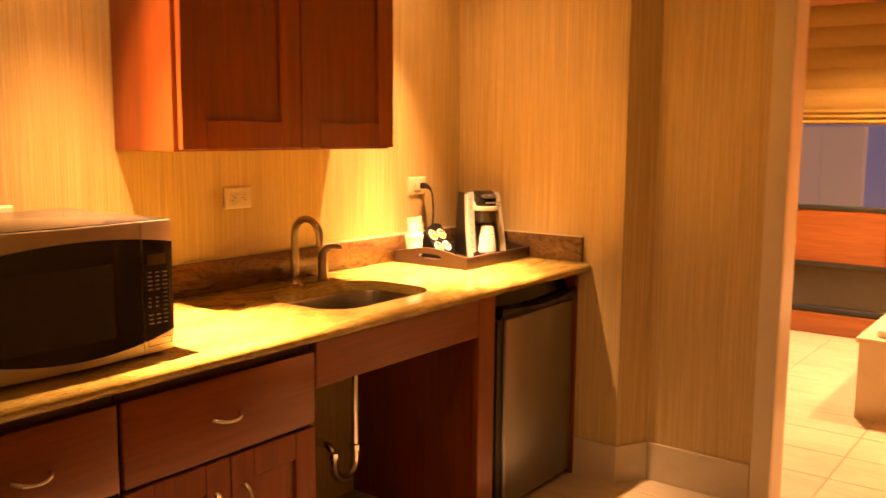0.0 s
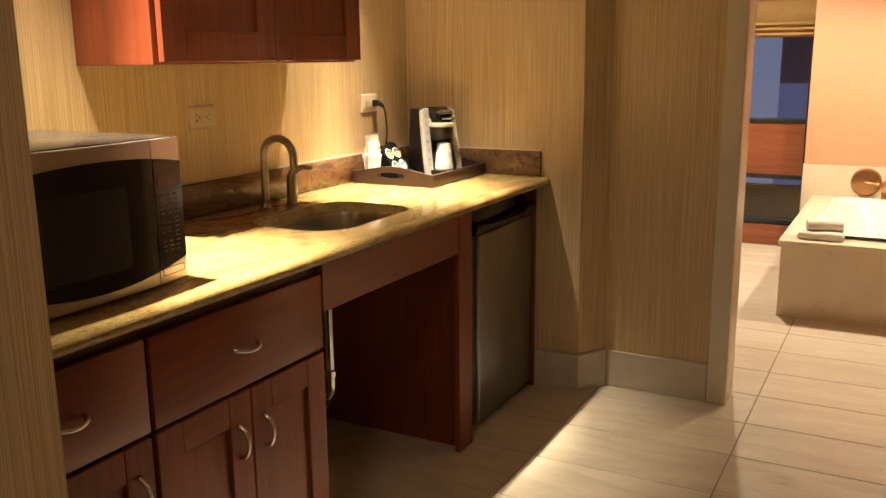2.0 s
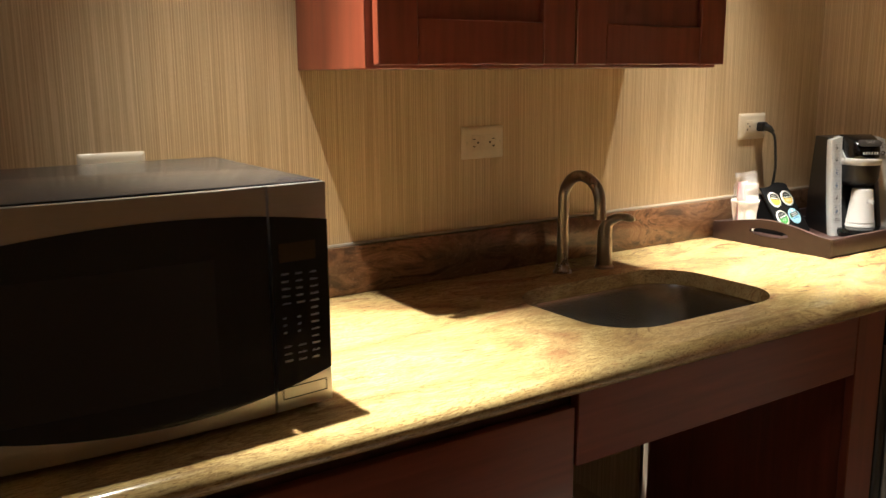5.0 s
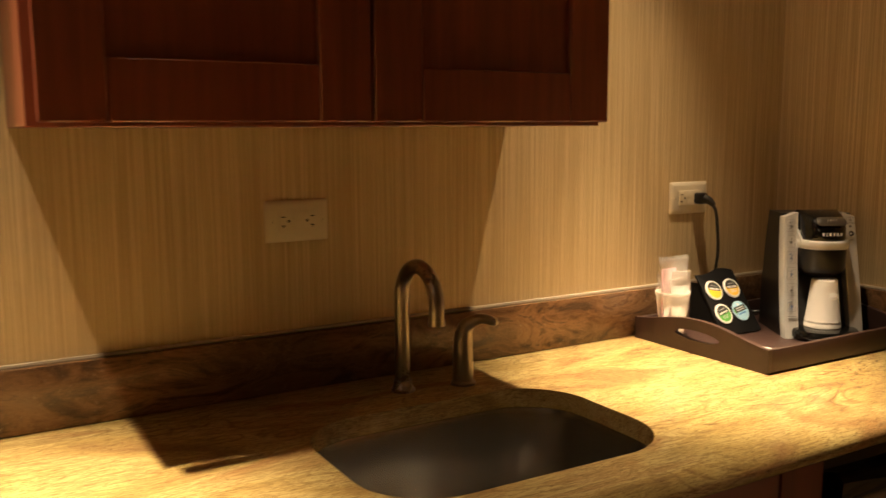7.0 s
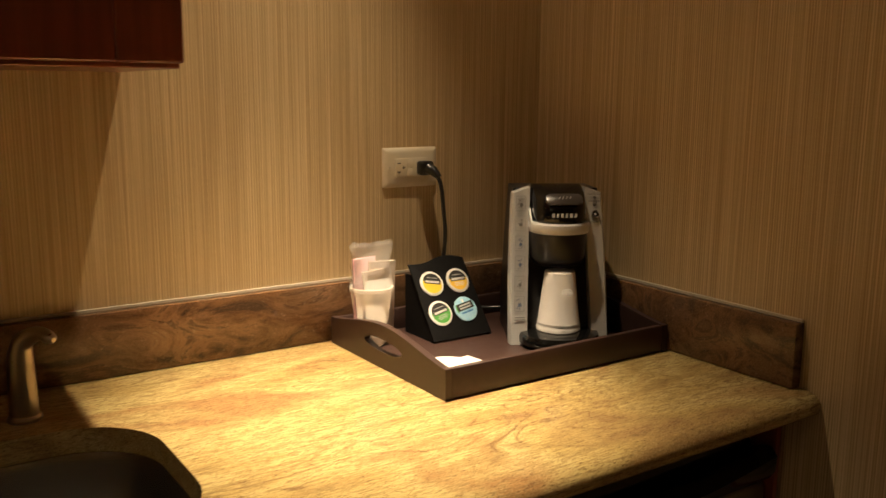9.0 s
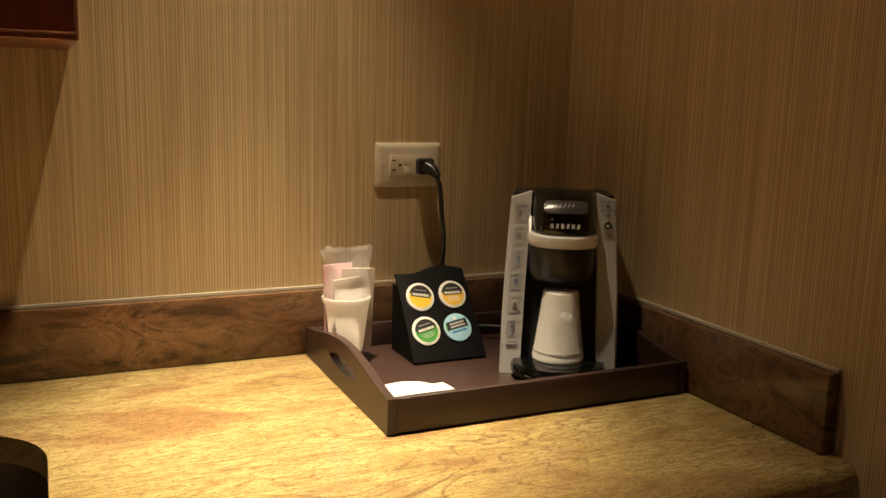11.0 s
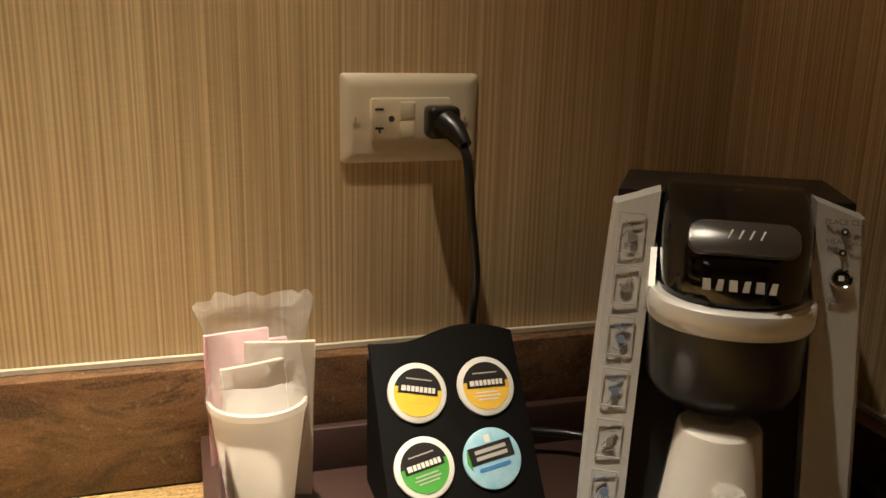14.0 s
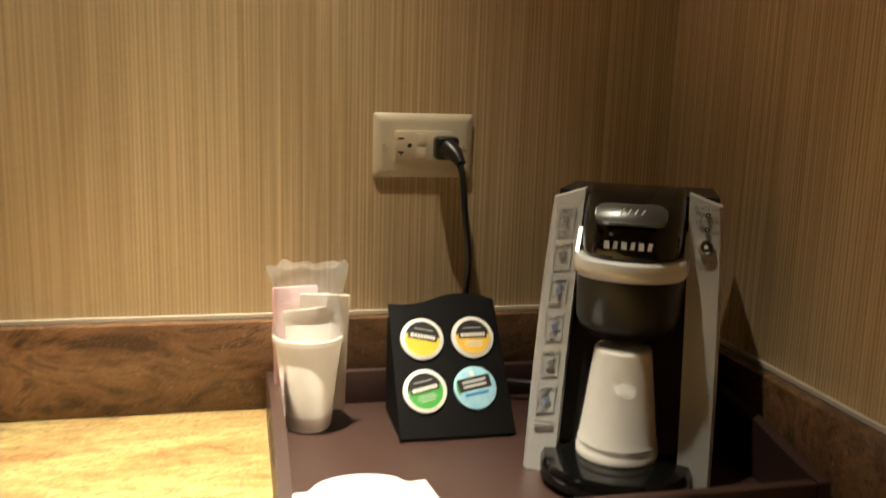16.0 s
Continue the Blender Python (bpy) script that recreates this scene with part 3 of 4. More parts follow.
def base_cabinet(y0, y1, doors, label):
    c = holder("base_cabinet", pose(-1.87, (y0 + y1) / 2, FLOOR))
    tagged(c, label, "cabinet", "base cabinets")
    # carcass and toe kick take a much darker brown than the doors
    part("body", box((WALLX + 0.02, y0, 0.12), (FACE - 0.022, y1, 0.862)), DARKWOOD, c)
    part("toe_kick", box((WALLX + 0.02, y0 + 0.001, FLOOR), (FACE - 0.08, y1 - 0.001, 0.12)), DARKWOOD, c)
    d = part("drawer_front", box((FACE - 0.02, y0 + 0.004, 0.642), (FACE, y1 - 0.004, 0.838), 0.003), CHERRY_FLAT, c)
    pull(d, (y0 + y1) / 2 - 0.008, 0.737, False)
    if doors == 2:
        mid = (y0 + y1) / 2
        a = shaker(c, "door", y0 + 0.004, mid - 0.002, 0.125, 0.632)
        pull(a, mid - 0.046, 0.515, True)
        b = shaker(c, "door", mid + 0.002, y1 - 0.004, 0.125, 0.632)
        pull(b, mid + 0.042, 0.51, True)
    else:
        a = shaker(c, "door", y0 + 0.004, y1 - 0.004, 0.125, 0.632)
        pull(a, y1 - 0.045, 0.52, True)
    return c


base_cabinet(0.889, 1.262, 1, "cherry wood base cabinet with a drawer over one door")
base_cabinet(1.266, 1.85, 2, "cherry wood base cabinet with a drawer over two doors")

apron = holder("sink_apron", pose(FACE, 2.23, 0.735))
tagged(apron, "cherry wood apron board under the counter in front of the sink", "apron")
part("board", box((FACE - 0.02, 1.852, 0.735), (FACE, 2.615, 0.862), 0.002, 1), CHERRY_FLAT, apron)
panel = holder("end_panel", pose(-1.87, 2.67, FLOOR))
tagged(panel, "cherry wood end panel standing beside the small fridge", "panel")
part("board", box((WALLX + 0.005, 2.66, FLOOR), (FACE - 0.021, 2.69, 0.862)), CHERRY, panel)
part("stile", box((FACE - 0.02, 2.617, FLOOR), (FACE, 2.715, 0.862), 0.002, 1), CHERRY, panel)
shelf_side = holder("fridge_side_panel", pose(-1.87, 3.345, FLOOR))
tagged(shelf_side, "thin cherry wood filler board between fridge and wall", "panel")
part("board", box((FACE - 0.08, 3.334, FLOOR), (FACE - 0.02, 3.344, 0.862)), CHERRY, shelf_side)

# countertop with the sink cut-out
SINK = rounded(-2.0, 2.02, -1.655, 2.505, 0.11, 10)


def countertop():
    c = holder("countertop", pose(-1.87, 2.1, 0.865))
    tagged(c, "polished golden brown granite countertop with a sink cut-out", "countertop")
    bm = bmesh.new()
    lo, hi = (WALLX + 0.002, STUBY + 0.002), (FRONT - 0.018, ENDY - 0.002)
    n = len(SINK)

    def ring(z, grow):
        cx, cy = -1.8275, 2.2625
        return [bm.verts.new((cx + (x - cx) * grow, cy + (y - cy) * grow, z)) for x, y in SINK]

    inner_top, inner_low = ring(0.905, 1.0), ring(0.872, 1.0)
    # outer points that match the ring, pushed out to the slab's edge
    def outer(z):
        pts = []
        for x, y in SINK:
            cx, cy = -1.8275, 2.2625
            dx, dy = x - cx, y - cy
            s = min(((hi[0] - cx) if dx > 0 else (lo[0] - cx)) / dx if abs(dx) > 1e-6 else 1e9, (0.34 if dy > 0 else -0.34) / dy if abs(dy) > 1e-6 else 1e9)
            pts.append(bm.verts.new((cx + dx * s, cy + dy * s, z)))
        return pts

    out_top, out_low = outer(0.905), outer(0.872)
    for k in range(n):
        q = (k + 1) % n
        bm.faces.new((inner_top[k], inner_top[q], out_top[q], out_top[k]))
        bm.faces.new((inner_low[k], out_low[k], out_low[q], inner_low[q]))
        bm.faces.new((inner_top[k], inner_low[k], inner_low[q], inner_top[q]))
    # square corners of the middle piece
    for cx2 in (lo[0], hi[0]):
        for cy2 in (2.2625 - 0.34, 2.2625 + 0.34):
            for z, pts in ((0.905, out_top), (0.872, out_low)):
                near = sorted((v for v in pts if abs(v.co.x - cx2) < 1e-4 or abs(v.co.y - cy2) < 1e-4), key=lambda v: (v.co - Vector((cx2, cy2, z))).length)
                a = next(v for v in near if abs(v.co.x - cx2) < 1e-4)
                b = next(v for v in near if abs(v.co.y - cy2) < 1e-4)
                if (a.co - b.co).length > 1e-5 and (a.co - Vector((cx2, cy2, z))).length > 1e-5 and (b.co - Vector((cx2, cy2, z))).length > 1e-5:
                    bm.faces.new((a, b, bm.verts.new((cx2, cy2, z))))
    slab = join(bm, box((lo[0], lo[1], 0.872), (hi[0], 2.2625 - 0.34, 0.905)), box((lo[0], 2.2625 + 0.34, 0.872), (hi[0], hi[1], 0.905)))
    part("slab", slab, GRANITE, c, smooth=False)
    nose = [(FRONT - 0.0185 + 0.0265 * math.sin(radians(a)), 0.8855 + 0.0195 * math.cos(radians(a))) for a in range(0, 181, 15)]
    edge = bmesh.new()
    ra = [edge.verts.new((x, lo[1], z)) for x, z in nose]
    rb = [edge.verts.new((x, hi[1], z)) for x, z in nose]
    for k in range(len(nose) - 1):
        edge.faces.new((ra[k], ra[k + 1], rb[k + 1], rb[k]))
    edge.faces.new(ra)
    edge.faces.new(rb[::-1])
    part("rounded_edge", edge, GRANITE, c)
    return c


countertop()
back = tagged(part("backsplash", box((WALLX + 0.001, STUBY + 0.002, 0.906), (WALLX + 0.021, ENDY - 0.022, 1.007), 0.002, 2), SPLASH), "brown veined granite backsplash strip along the wall", "backsplash")
side = tagged(part("backsplash", box((WALLX + 0.001, ENDY - 0.021, 0.906), (-1.58, ENDY - 0.001, 1.005), 0.002, 2), SPLASH), "short brown granite backsplash strip on the end wall", "backsplash")
for bm, name in ((box((WALLX + 0.001, STUBY + 0.004, 1.0075), (WALLX + 0.006, ENDY - 0.022, 1.0115)), "bead"), (box((WALLX + 0.02, ENDY - 0.006, 1.0055), (-1.582, ENDY - 0.001, 1.0095)), "bead")):
    part("caulk_bead", bm, TRIM, back if name and bm.verts[:][0].co.y < 1 else side, "cream caulk line")


def sink():
    s = holder("sink", pose(-1.83, 2.26, 0.7))
    tagged(s, "brushed stainless steel undermount sink with rounded corners", "sink")
    bm = bmesh.new()
    cx, cy = -1.8275, 2.2625
    rows = []
    for grow, z in ((1.03, 0.8715), (1.005, 0.8705), (0.99, 0.86), (0.965, 0.78), (0.945, 0.735), (0.9, 0.715), (0.82, 0.708)):
        rows.append([bm.verts.new((cx + (x - cx) * grow, cy + (y - cy) * (1 - (1 - grow) * 0.8), z)) for x, y in SINK])
    for a, b in zip(rows, rows[1:]):
        for k in range(len(a)):
            bm.faces.new((a[k], a[(k + 1) % len(a)], b[(k + 1) % len(a)], b[k]))
    bm.faces.new(rows[-1])
    part("bowl", bm, SINKSTEEL, s)
    part("drain", lathe([(0.0, 0.001), (0.02, 0.002), (0.032, 0.006), (0.045, 0.006), (0.048, 0.001)], 28, pose(-1.87, 2.28, 0.708), closed=False), CHROME, s, "round chrome drain")


sink()


def faucet():
    f = holder("faucet", pose(-2.086, 2.263, 0.905))
    tagged(f, "brushed nickel gooseneck faucet behind the sink", "faucet")
    x, y = -2.086, 2.263
    part("base", lathe([(0.021, 0.0), (0.021, 0.004), (0.017, 0.008), (0.0155, 0.02)], 28, pose(x, y, 0.905)), NICKEL, f)
    pts = [(x, y, 0.915), (x, y, 0.98), (x, y, 1.05)]
    wx, wy = 0.999, 0.02
    for k in range(17):
        a = math.pi * k / 16
        r = 0.058
        d = r - r * math.cos(a)
        pts.append((x + wx * d, y + wy * d, 1.074 + r * math.sin(a)))
    pts += [(x + wx * 0.116, y + wy * 0.116, 1.062), (x + wx * 0.116, y + wy * 0.116, 1.05)]
    part("spout", tube(pts, 0.0125, 18), NICKEL, f)
    part("tip", tube([(x + wx * 0.116, y + wy * 0.116, 1.052), (x + wx * 0.116, y + wy * 0.116, 1.043)], 0.0133, 18), NICKEL, f)
    h = f
    hx, hy = -2.067, 2.375
    part("handle_body", lathe([(0.022, 0.0), (0.022, 0.004), (0.0185, 0.008), (0.0175, 0.05), (0.0165, 0.085), (0.013, 0.1), (0.0, 0.104)], 28, pose(hx, hy, 0.905)), NICKEL, h)
    part("lever", tube(curve([(hx, hy, 0.985), (hx + 0.006, hy + 0.004, 1.012), (hx + 0.03, hy + 0.02, 1.027), (hx + 0.062, hy + 0.032, 1.024)], 6), 0.008, 14,
         [0.017 - 0.0085 * min(1, k / 13) for k in range(17)] + [0.0072, 0.003]), NICKEL, h)


faucet()


def trap():
    t = holder("drain_trap", pose(-2.0, 2.42, 0.3))
    tagged(t, "chrome drain pipe with a trap under the sink", "drain pipe")
    x = -2.0
    part("tailpiece", tube([(x, 2.46, 0.705), (x, 2.46, 0.29)], 0.017), CHROME, t)
    bend = [(x, 2.46, 0.3)] + [(x, 2.405 + 0.055 * math.cos(a), 0.255 - 0.055 * math.sin(a)) for a in [math.pi * k / 10 for k in range(11)]] + [(x, 2.35, 0.3)]
    part("bend", tube(bend, 0.017), CHROME, t)
    part("waste_arm", tube(curve([(x, 2.35, 0.3), (x - 0.02, 2.345, 0.325), (x - 0.08, 2.34, 0.335), (WALLX, 2.34, 0.335)], 6), 0.016), CHROME, t)
    for y, z in ((2.46, 0.3), (2.35, 0.3)):
        part("slip_nut", lathe([(0.019, 0), (0.024, 0.004), (0.024, 0.024), (0.019, 0.028)], 10, pose(x, y, z - 0.014)), CHROME, t)


trap()

# upper cabinet
up = holder("wall_cabinet", pose(-2.05, 2.12, 1.365))
tagged(up, "cherry wood wall cabinet with two shaker doors", "cabinet")
part("body", box((WALLX + 0.001, 1.678, 1.362), (-1.925, 2.558, 2.13), 0.0015, 1), CHERRY, up)
shaker(up, "door", 1.69, 2.122, 1.368, 2.125, x=-1.9, thick=0.021, rail=0.078)
shaker(up, "door", 2.127, 2.556, 1.368, 2.125, x=-1.9, thick=0.021, rail=0.078)


# ---- fridge ----
def fridge():
    f = holder("mini_fridge", pose(-1.87, 3.07, FLOOR))
    tagged(f, "small fridge with stainless door and black top under the counter", "refrigerator")
    y0, y1 = 2.785, 3.33
    part("body", box((-2.14, y0, 0.035), (-1.655, y1, 0.845), 0.006), BLACK, f)
    door = part("door", box((-1.652, y0 + 0.042, 0.04), (-1.602, y1, 0.757), 0.012, 3), STEEL_UP, f, "brushed stainless door")
    part("door_edge", box((-1.654, y0 + 0.002, 0.04), (-1.612, y0 + 0.0415, 0.757), 0.006), BLACK, door)
    bm = bmesh.new()
    rows = []
    for k in range(17):
        u = k / 16
        y = y0 + (y1 - y0) * u
        dip = 0.032 * math.sin(math.pi * u)
        rows.append([bm.verts.new(p) for p in ((-1.652, y, 0.758), (-1.6, y, 0.758 + 0.002), (-1.59, y, 0.775), (-1.588 + dip * 0.35, y, 0.8 - dip * 0.5), (-1.6, y, 0.812 - dip * 0.55), (-1.615, y, 0.81 - dip * 0.5), (-1.635, y, 0.8 - dip * 0.8), (-1.652, y, 0.842))])
    for a, b in zip(rows, rows[1:]):
        for k in range(8):
            bm.faces.new((a[k], a[(k + 1) % 8], b[(k + 1) % 8], b[k]))
    bm.faces.new(rows[0])
    bm.faces.new(rows[-1][::-1])
    part("grip", bm, GLOSS, door, "black scooped top grip")
    for y in (y0 + 0.05, y1 - 0.05):
        for x in (-2.1, -1.7):
            part("foot", lathe([(0.016, 0), (0.016, 0.008), (0.009, 0.01), (0.009, 0.016)], 14, pose(x, y, FLOOR)), BLACK, f)


fridge()


# ---- microwave ----
def microwave():
    w = holder("microwave", pose(-1.9, 1.24, 0.905))
    tagged(w, "stainless microwave oven with a bowed black glass door", "microwave")
    y0, y1, z0, z1, x = 0.965, 1.464, 0.915, 1.215, -1.652
    part("body", box((-2.08, y0 + 0.004, z0), (x - 0.012, y1 - 0.004, z1), 0.006), BLACK, w)
    part("lid", box((-2.08, y0 + 0.002, z1 - 0.004), (x - 0.008, y1 - 0.002, z1 + 0.002), 0.002), LIDGREY, w, "dark grey top sheet")
    mid = (y0 + y1) / 2

    def bow(y):
        return 0.016 * (1 - ((y - mid) / ((y1 - y0) / 2)) ** 2)

    def sheet(ya, yb, low, high, out, name, mat, parent, label="", thick=0.014):
        bm = bmesh.new()
        rows = []
        for k in range(25):
            y = ya + (yb - ya) * k / 24
            xx = x + bow(y) + out
            rows.append([bm.verts.new(p) for p in ((xx, y, low(y)), (xx, y, high(y)), (xx - thick, y, high(y)), (xx - thick, y, low(y)))])
        for a, b in zip(rows, rows[1:]):
            for k in range(4):
                bm.faces.new((a[k], a[(k + 1) % 4], b[(k + 1) % 4], b[k]))
        bm.faces.new(rows[0])
        bm.faces.new(rows[-1][::-1])
        return part(name, bm, mat, parent, label)

    ys = 1.378

    def arch_hi(y):
        return 1.161 + 0.024 * max(0, 1 - ((y - mid - 0.02) / 0.25) ** 2)

    def arch_lo(y):
        return 0.966 - 0.036 * max(0, 1 - ((y - mid - 0.02) / 0.25) ** 2)

    door = sheet(y0, ys - 0.0015, lambda y: z0 - 0.002, lambda y: z1, 0, "door", STEEL, w, "brushed steel door frame")
    sheet(y0 + 0.001, ys - 0.002, arch_lo, arch_hi, 0.0025, "door_glass", DARKGLASS, door, "black curved door glass", 0.006)
    sheet(y0 + 0.06, 1.302, lambda y: 0.968, lambda y: 1.132, 0.0032, "oven_window", OVENWINDOW, door, "dark mesh window", 0.003)
    ctrl = sheet(ys + 0.0015, y1, lambda y: z0 - 0.002, lambda y: z1, 0, "control_panel", STEEL, w)
    sheet(ys + 0.002, y1 - 0.0005, arch_lo, arch_hi, 0.0025, "key_glass", DARKGLASS, ctrl, "black control glass", 0.006)
    sheet(ys + 0.012, y1 - 0.02, lambda y: 1.115, lambda y: 1.14, 0.003, "display", material("brown display", (0.05, 0.03, 0.012), 0.15), ctrl, "dark display", 0.002)
    rnd = random.Random(4)
    for r in range(13):
        for c in range(3):
            yy = ys + 0.014 + 0.021 * c
            zz = 1.098 - 0.0098 * r - 0.001 * c
            if r in (5, 9) and c < 2:
                continue
            wd = 0.006 if 5 < r < 9 and c < 2 else 0.013
            sheet(yy, yy + wd * rnd.uniform(0.75, 1), lambda y, z=zz: z, lambda y, z=zz: z + rnd.choice((0.0016, 0.003)), 0.003, "key_mark", INK, ctrl, thick=0.002)
    for a in ((ys + 0.01, y1 - 0.008, 0.928, 0.9295), (ys + 0.01, y1 - 0.008, 0.9435, 0.945)):
        sheet(a[0], a[1], lambda y, z=a[2]: z, lambda y, z=a[3]: z, 0.0006, "button_groove", SLOT, ctrl, thick=0.002)
    for a in ((ys + 0.01, ys + 0.0115), (y1 - 0.0095, y1 - 0.008)):
        sheet(a[0], a[1], lambda y: 0.9295, lambda y: 0.9435, 0.0006, "button_groove", SLOT, ctrl, thick=0.002)
    for fy in (y0 + 0.05, y1 - 0.05):
        for fx in (-2.03, -1.71):
            part("foot", lathe([(0.014, 0), (0.014, 0.007), (0.012, 0.0096)], 14, pose(fx, fy, 0.9055)), BLACK, w)


microwave()


# ---- outlets ----
def outlet(y0, z0, kind, label):
    """A wide ivory wall plate, 114 by 72 mm."""
    o = holder("wall_outlet", pose(WALLX, y0, z0))
    tagged(o, label, "outlet", "wall outlets")
    m = facing(WALLX, y0, z0)
    bm = bmesh.new()
    rows = []
    for inset, h in ((0, 0), (0, 0.002), (0.003, 0.005), (0.009, 0.0062)):
        rows.append([bm.verts.new((u, v, h)) for u, v in rounded(inset, inset, 0.1143 - inset, 0.0715 - inset, 0.003, 3)])
    for a, b in zip(rows, rows[1:]):
        for k in range(len(a)):
            bm.faces.new((a[k], a[(k + 1) % len(a)], b[(k + 1) % len(a)], b[k]))
    bm.faces.new(rows[-1])
    bm.transform(m)
    part("plate", bm, IVORY, o)
    part("insert", prism(rounded(0.0235, 0.0185, 0.0905, 0.0525, 0.003, 3), 0.0085, m, 0.0006), IVORY, o)
    for u in (0.0115, 0.1028):
        s = part("screw", prism(circle(u, 0.0355, 0.003, 14), 0.0072, m), IVORY, o)
        part("screw_slot", prism([(u - 0.0003, 0.0338), (u + 0.0003, 0.0338), (u + 0.0003, 0.0372), (u - 0.0003, 0.0372)], 0.0074, m), SLOT, s)
    for u0, flip in ((0.027, 1), (0.087, -1)):
        for v in (0.0275, 0.0428):
            part("slot", prism([(u0, v), (u0 + 0.007 * flip, v), (u0 + 0.007 * flip, v + 0.0018), (u0, v + 0.0018)], 0.0088, m), SLOT, o)
        part("slot", prism([(u0 + 0.003 * flip, 0.0245), (u0 + 0.0045 * flip, 0.0245), (u0 + 0.0045 * flip, 0.0275), (u0 + 0.003 * flip, 0.0275)], 0.0088, m), SLOT, o)
        part("ground_hole", prism(circle(u0 + 0.0135 * flip, 0.036, 0.0025, 12), 0.0088, m), SLOT, o)
    if kind == "gfci":
        part("test_button", prism(rounded(0.0475, 0.037, 0.0595, 0.0495, 0.001, 2), 0.0095, m, 0.0005), IVORY, o)
        part("reset_button", prism(rounded(0.0475, 0.0215, 0.0595, 0.034, 0.001, 2), 0.0095, m, 0.0005), IVORY, o)
    return o


outlet(3.0, 1.1655, "gfci", "ivory outlet plate with a black plug in it")
outlet(2.061, 1.1665, "gfci", "ivory double outlet plate on the striped wallpaper")
outlet(1.262, 1.152, "double", "ivory outlet plate on the wall behind the microwave")


# ---- tray ----
TX0, TX1, TY0, TY1, TB = -2.17, -1.818, 2.88, 3.334, 0.9058


def serving_tray():
    t = holder("serving_tray", pose((TX0 + TX1) / 2, (TY0 + TY1) / 2, TB))
    tagged(t, "dark brown leatherette serving tray with cut-out handles on the counter", "tray")
    part("bottom", box((TX0 + 0.01, TY0 + 0.01, TB), (TX1 - 0.01, TY1 - 0.01, TB + 0.008)), TRAY, t)
    for x in (TX0, TX1 - 0.011):
        part("long_side", box((x, TY0 + 0.0112, TB), (x + 0.011, TY1 - 0.0112, TB + 0.046), 0.0025), TRAY, t)

    def handle_side(y):
        n, length = 24, TX1 - TX0
        bm = bmesh.new()
        top = lambda u: 0.046 + 0.024 * math.sin(math.pi * u) ** 1.5
        cols = []
        for k in range(n + 1):
            u = k / n
            h = 0.0105 * max(0.0, 1 - ((u - 0.5) / 0.17) ** 2) ** 0.5 if abs(u - 0.5) < 0.17 else 0.0
            c = 0.037
            cols.append([[bm.verts.new((TX0 + length * u, yy, TB + z)) for z in (0, c - h, c + h, top(u))] for yy in (y, y + 0.011)])
        for k in range(n):
            a, b = cols[k], cols[k + 1]
            hole = abs((k + 0.5) / n - 0.5) < 0.17
            for s in (0, 1):
                for r in (0, 2):
                    bm.faces.new((a[s][r], b[s][r], b[s][r + 1], a[s][r + 1]))
                if not hole:
                    bm.faces.new((a[s][1], b[s][1], b[s][2], a[s][2]))
            for r in (0, 3) + ((1, 2) if hole else ()):
                bm.faces.new((a[0][r], b[0][r], b[1][r], a[1][r]))
        for c in (cols[0], cols[-1]):
            for r in range(3):
                bm.faces.new((c[0][r], c[0][r + 1], c[1][r + 1], c[1][r]))
        bmesh.ops.remove_doubles(bm, verts=bm.verts[:], dist=0.00005)
        part("handle_side", bm, TRAY, t, "arched side with a cut-out handle")

    handle_side(TY0)
    handle_side(TY1 - 0.011)


serving_tray()
TF = TB + 0.0085

# white card with a domed top lying on the tray
card = holder("folded_card", pose(-1.9, 2.96, TF))
tagged(card, "plain white paper card with a rounded top on the tray", "card")
outline = [(-0.063, -0.045), (0.066, -0.045), (0.062, 0.014), (0.046, 0.012)] + [(0.042 * math.cos(radians(a)), 0.012 + 0.026 * math.sin(radians(a))) for a in range(10, 171, 16)] + [(-0.046, 0.012), (-0.062, 0.012)]
part("sheet", prism(outline, 0.0012, pose(-1.936, 2.9545, TF, 0, 0, 93)), WHITE, card)


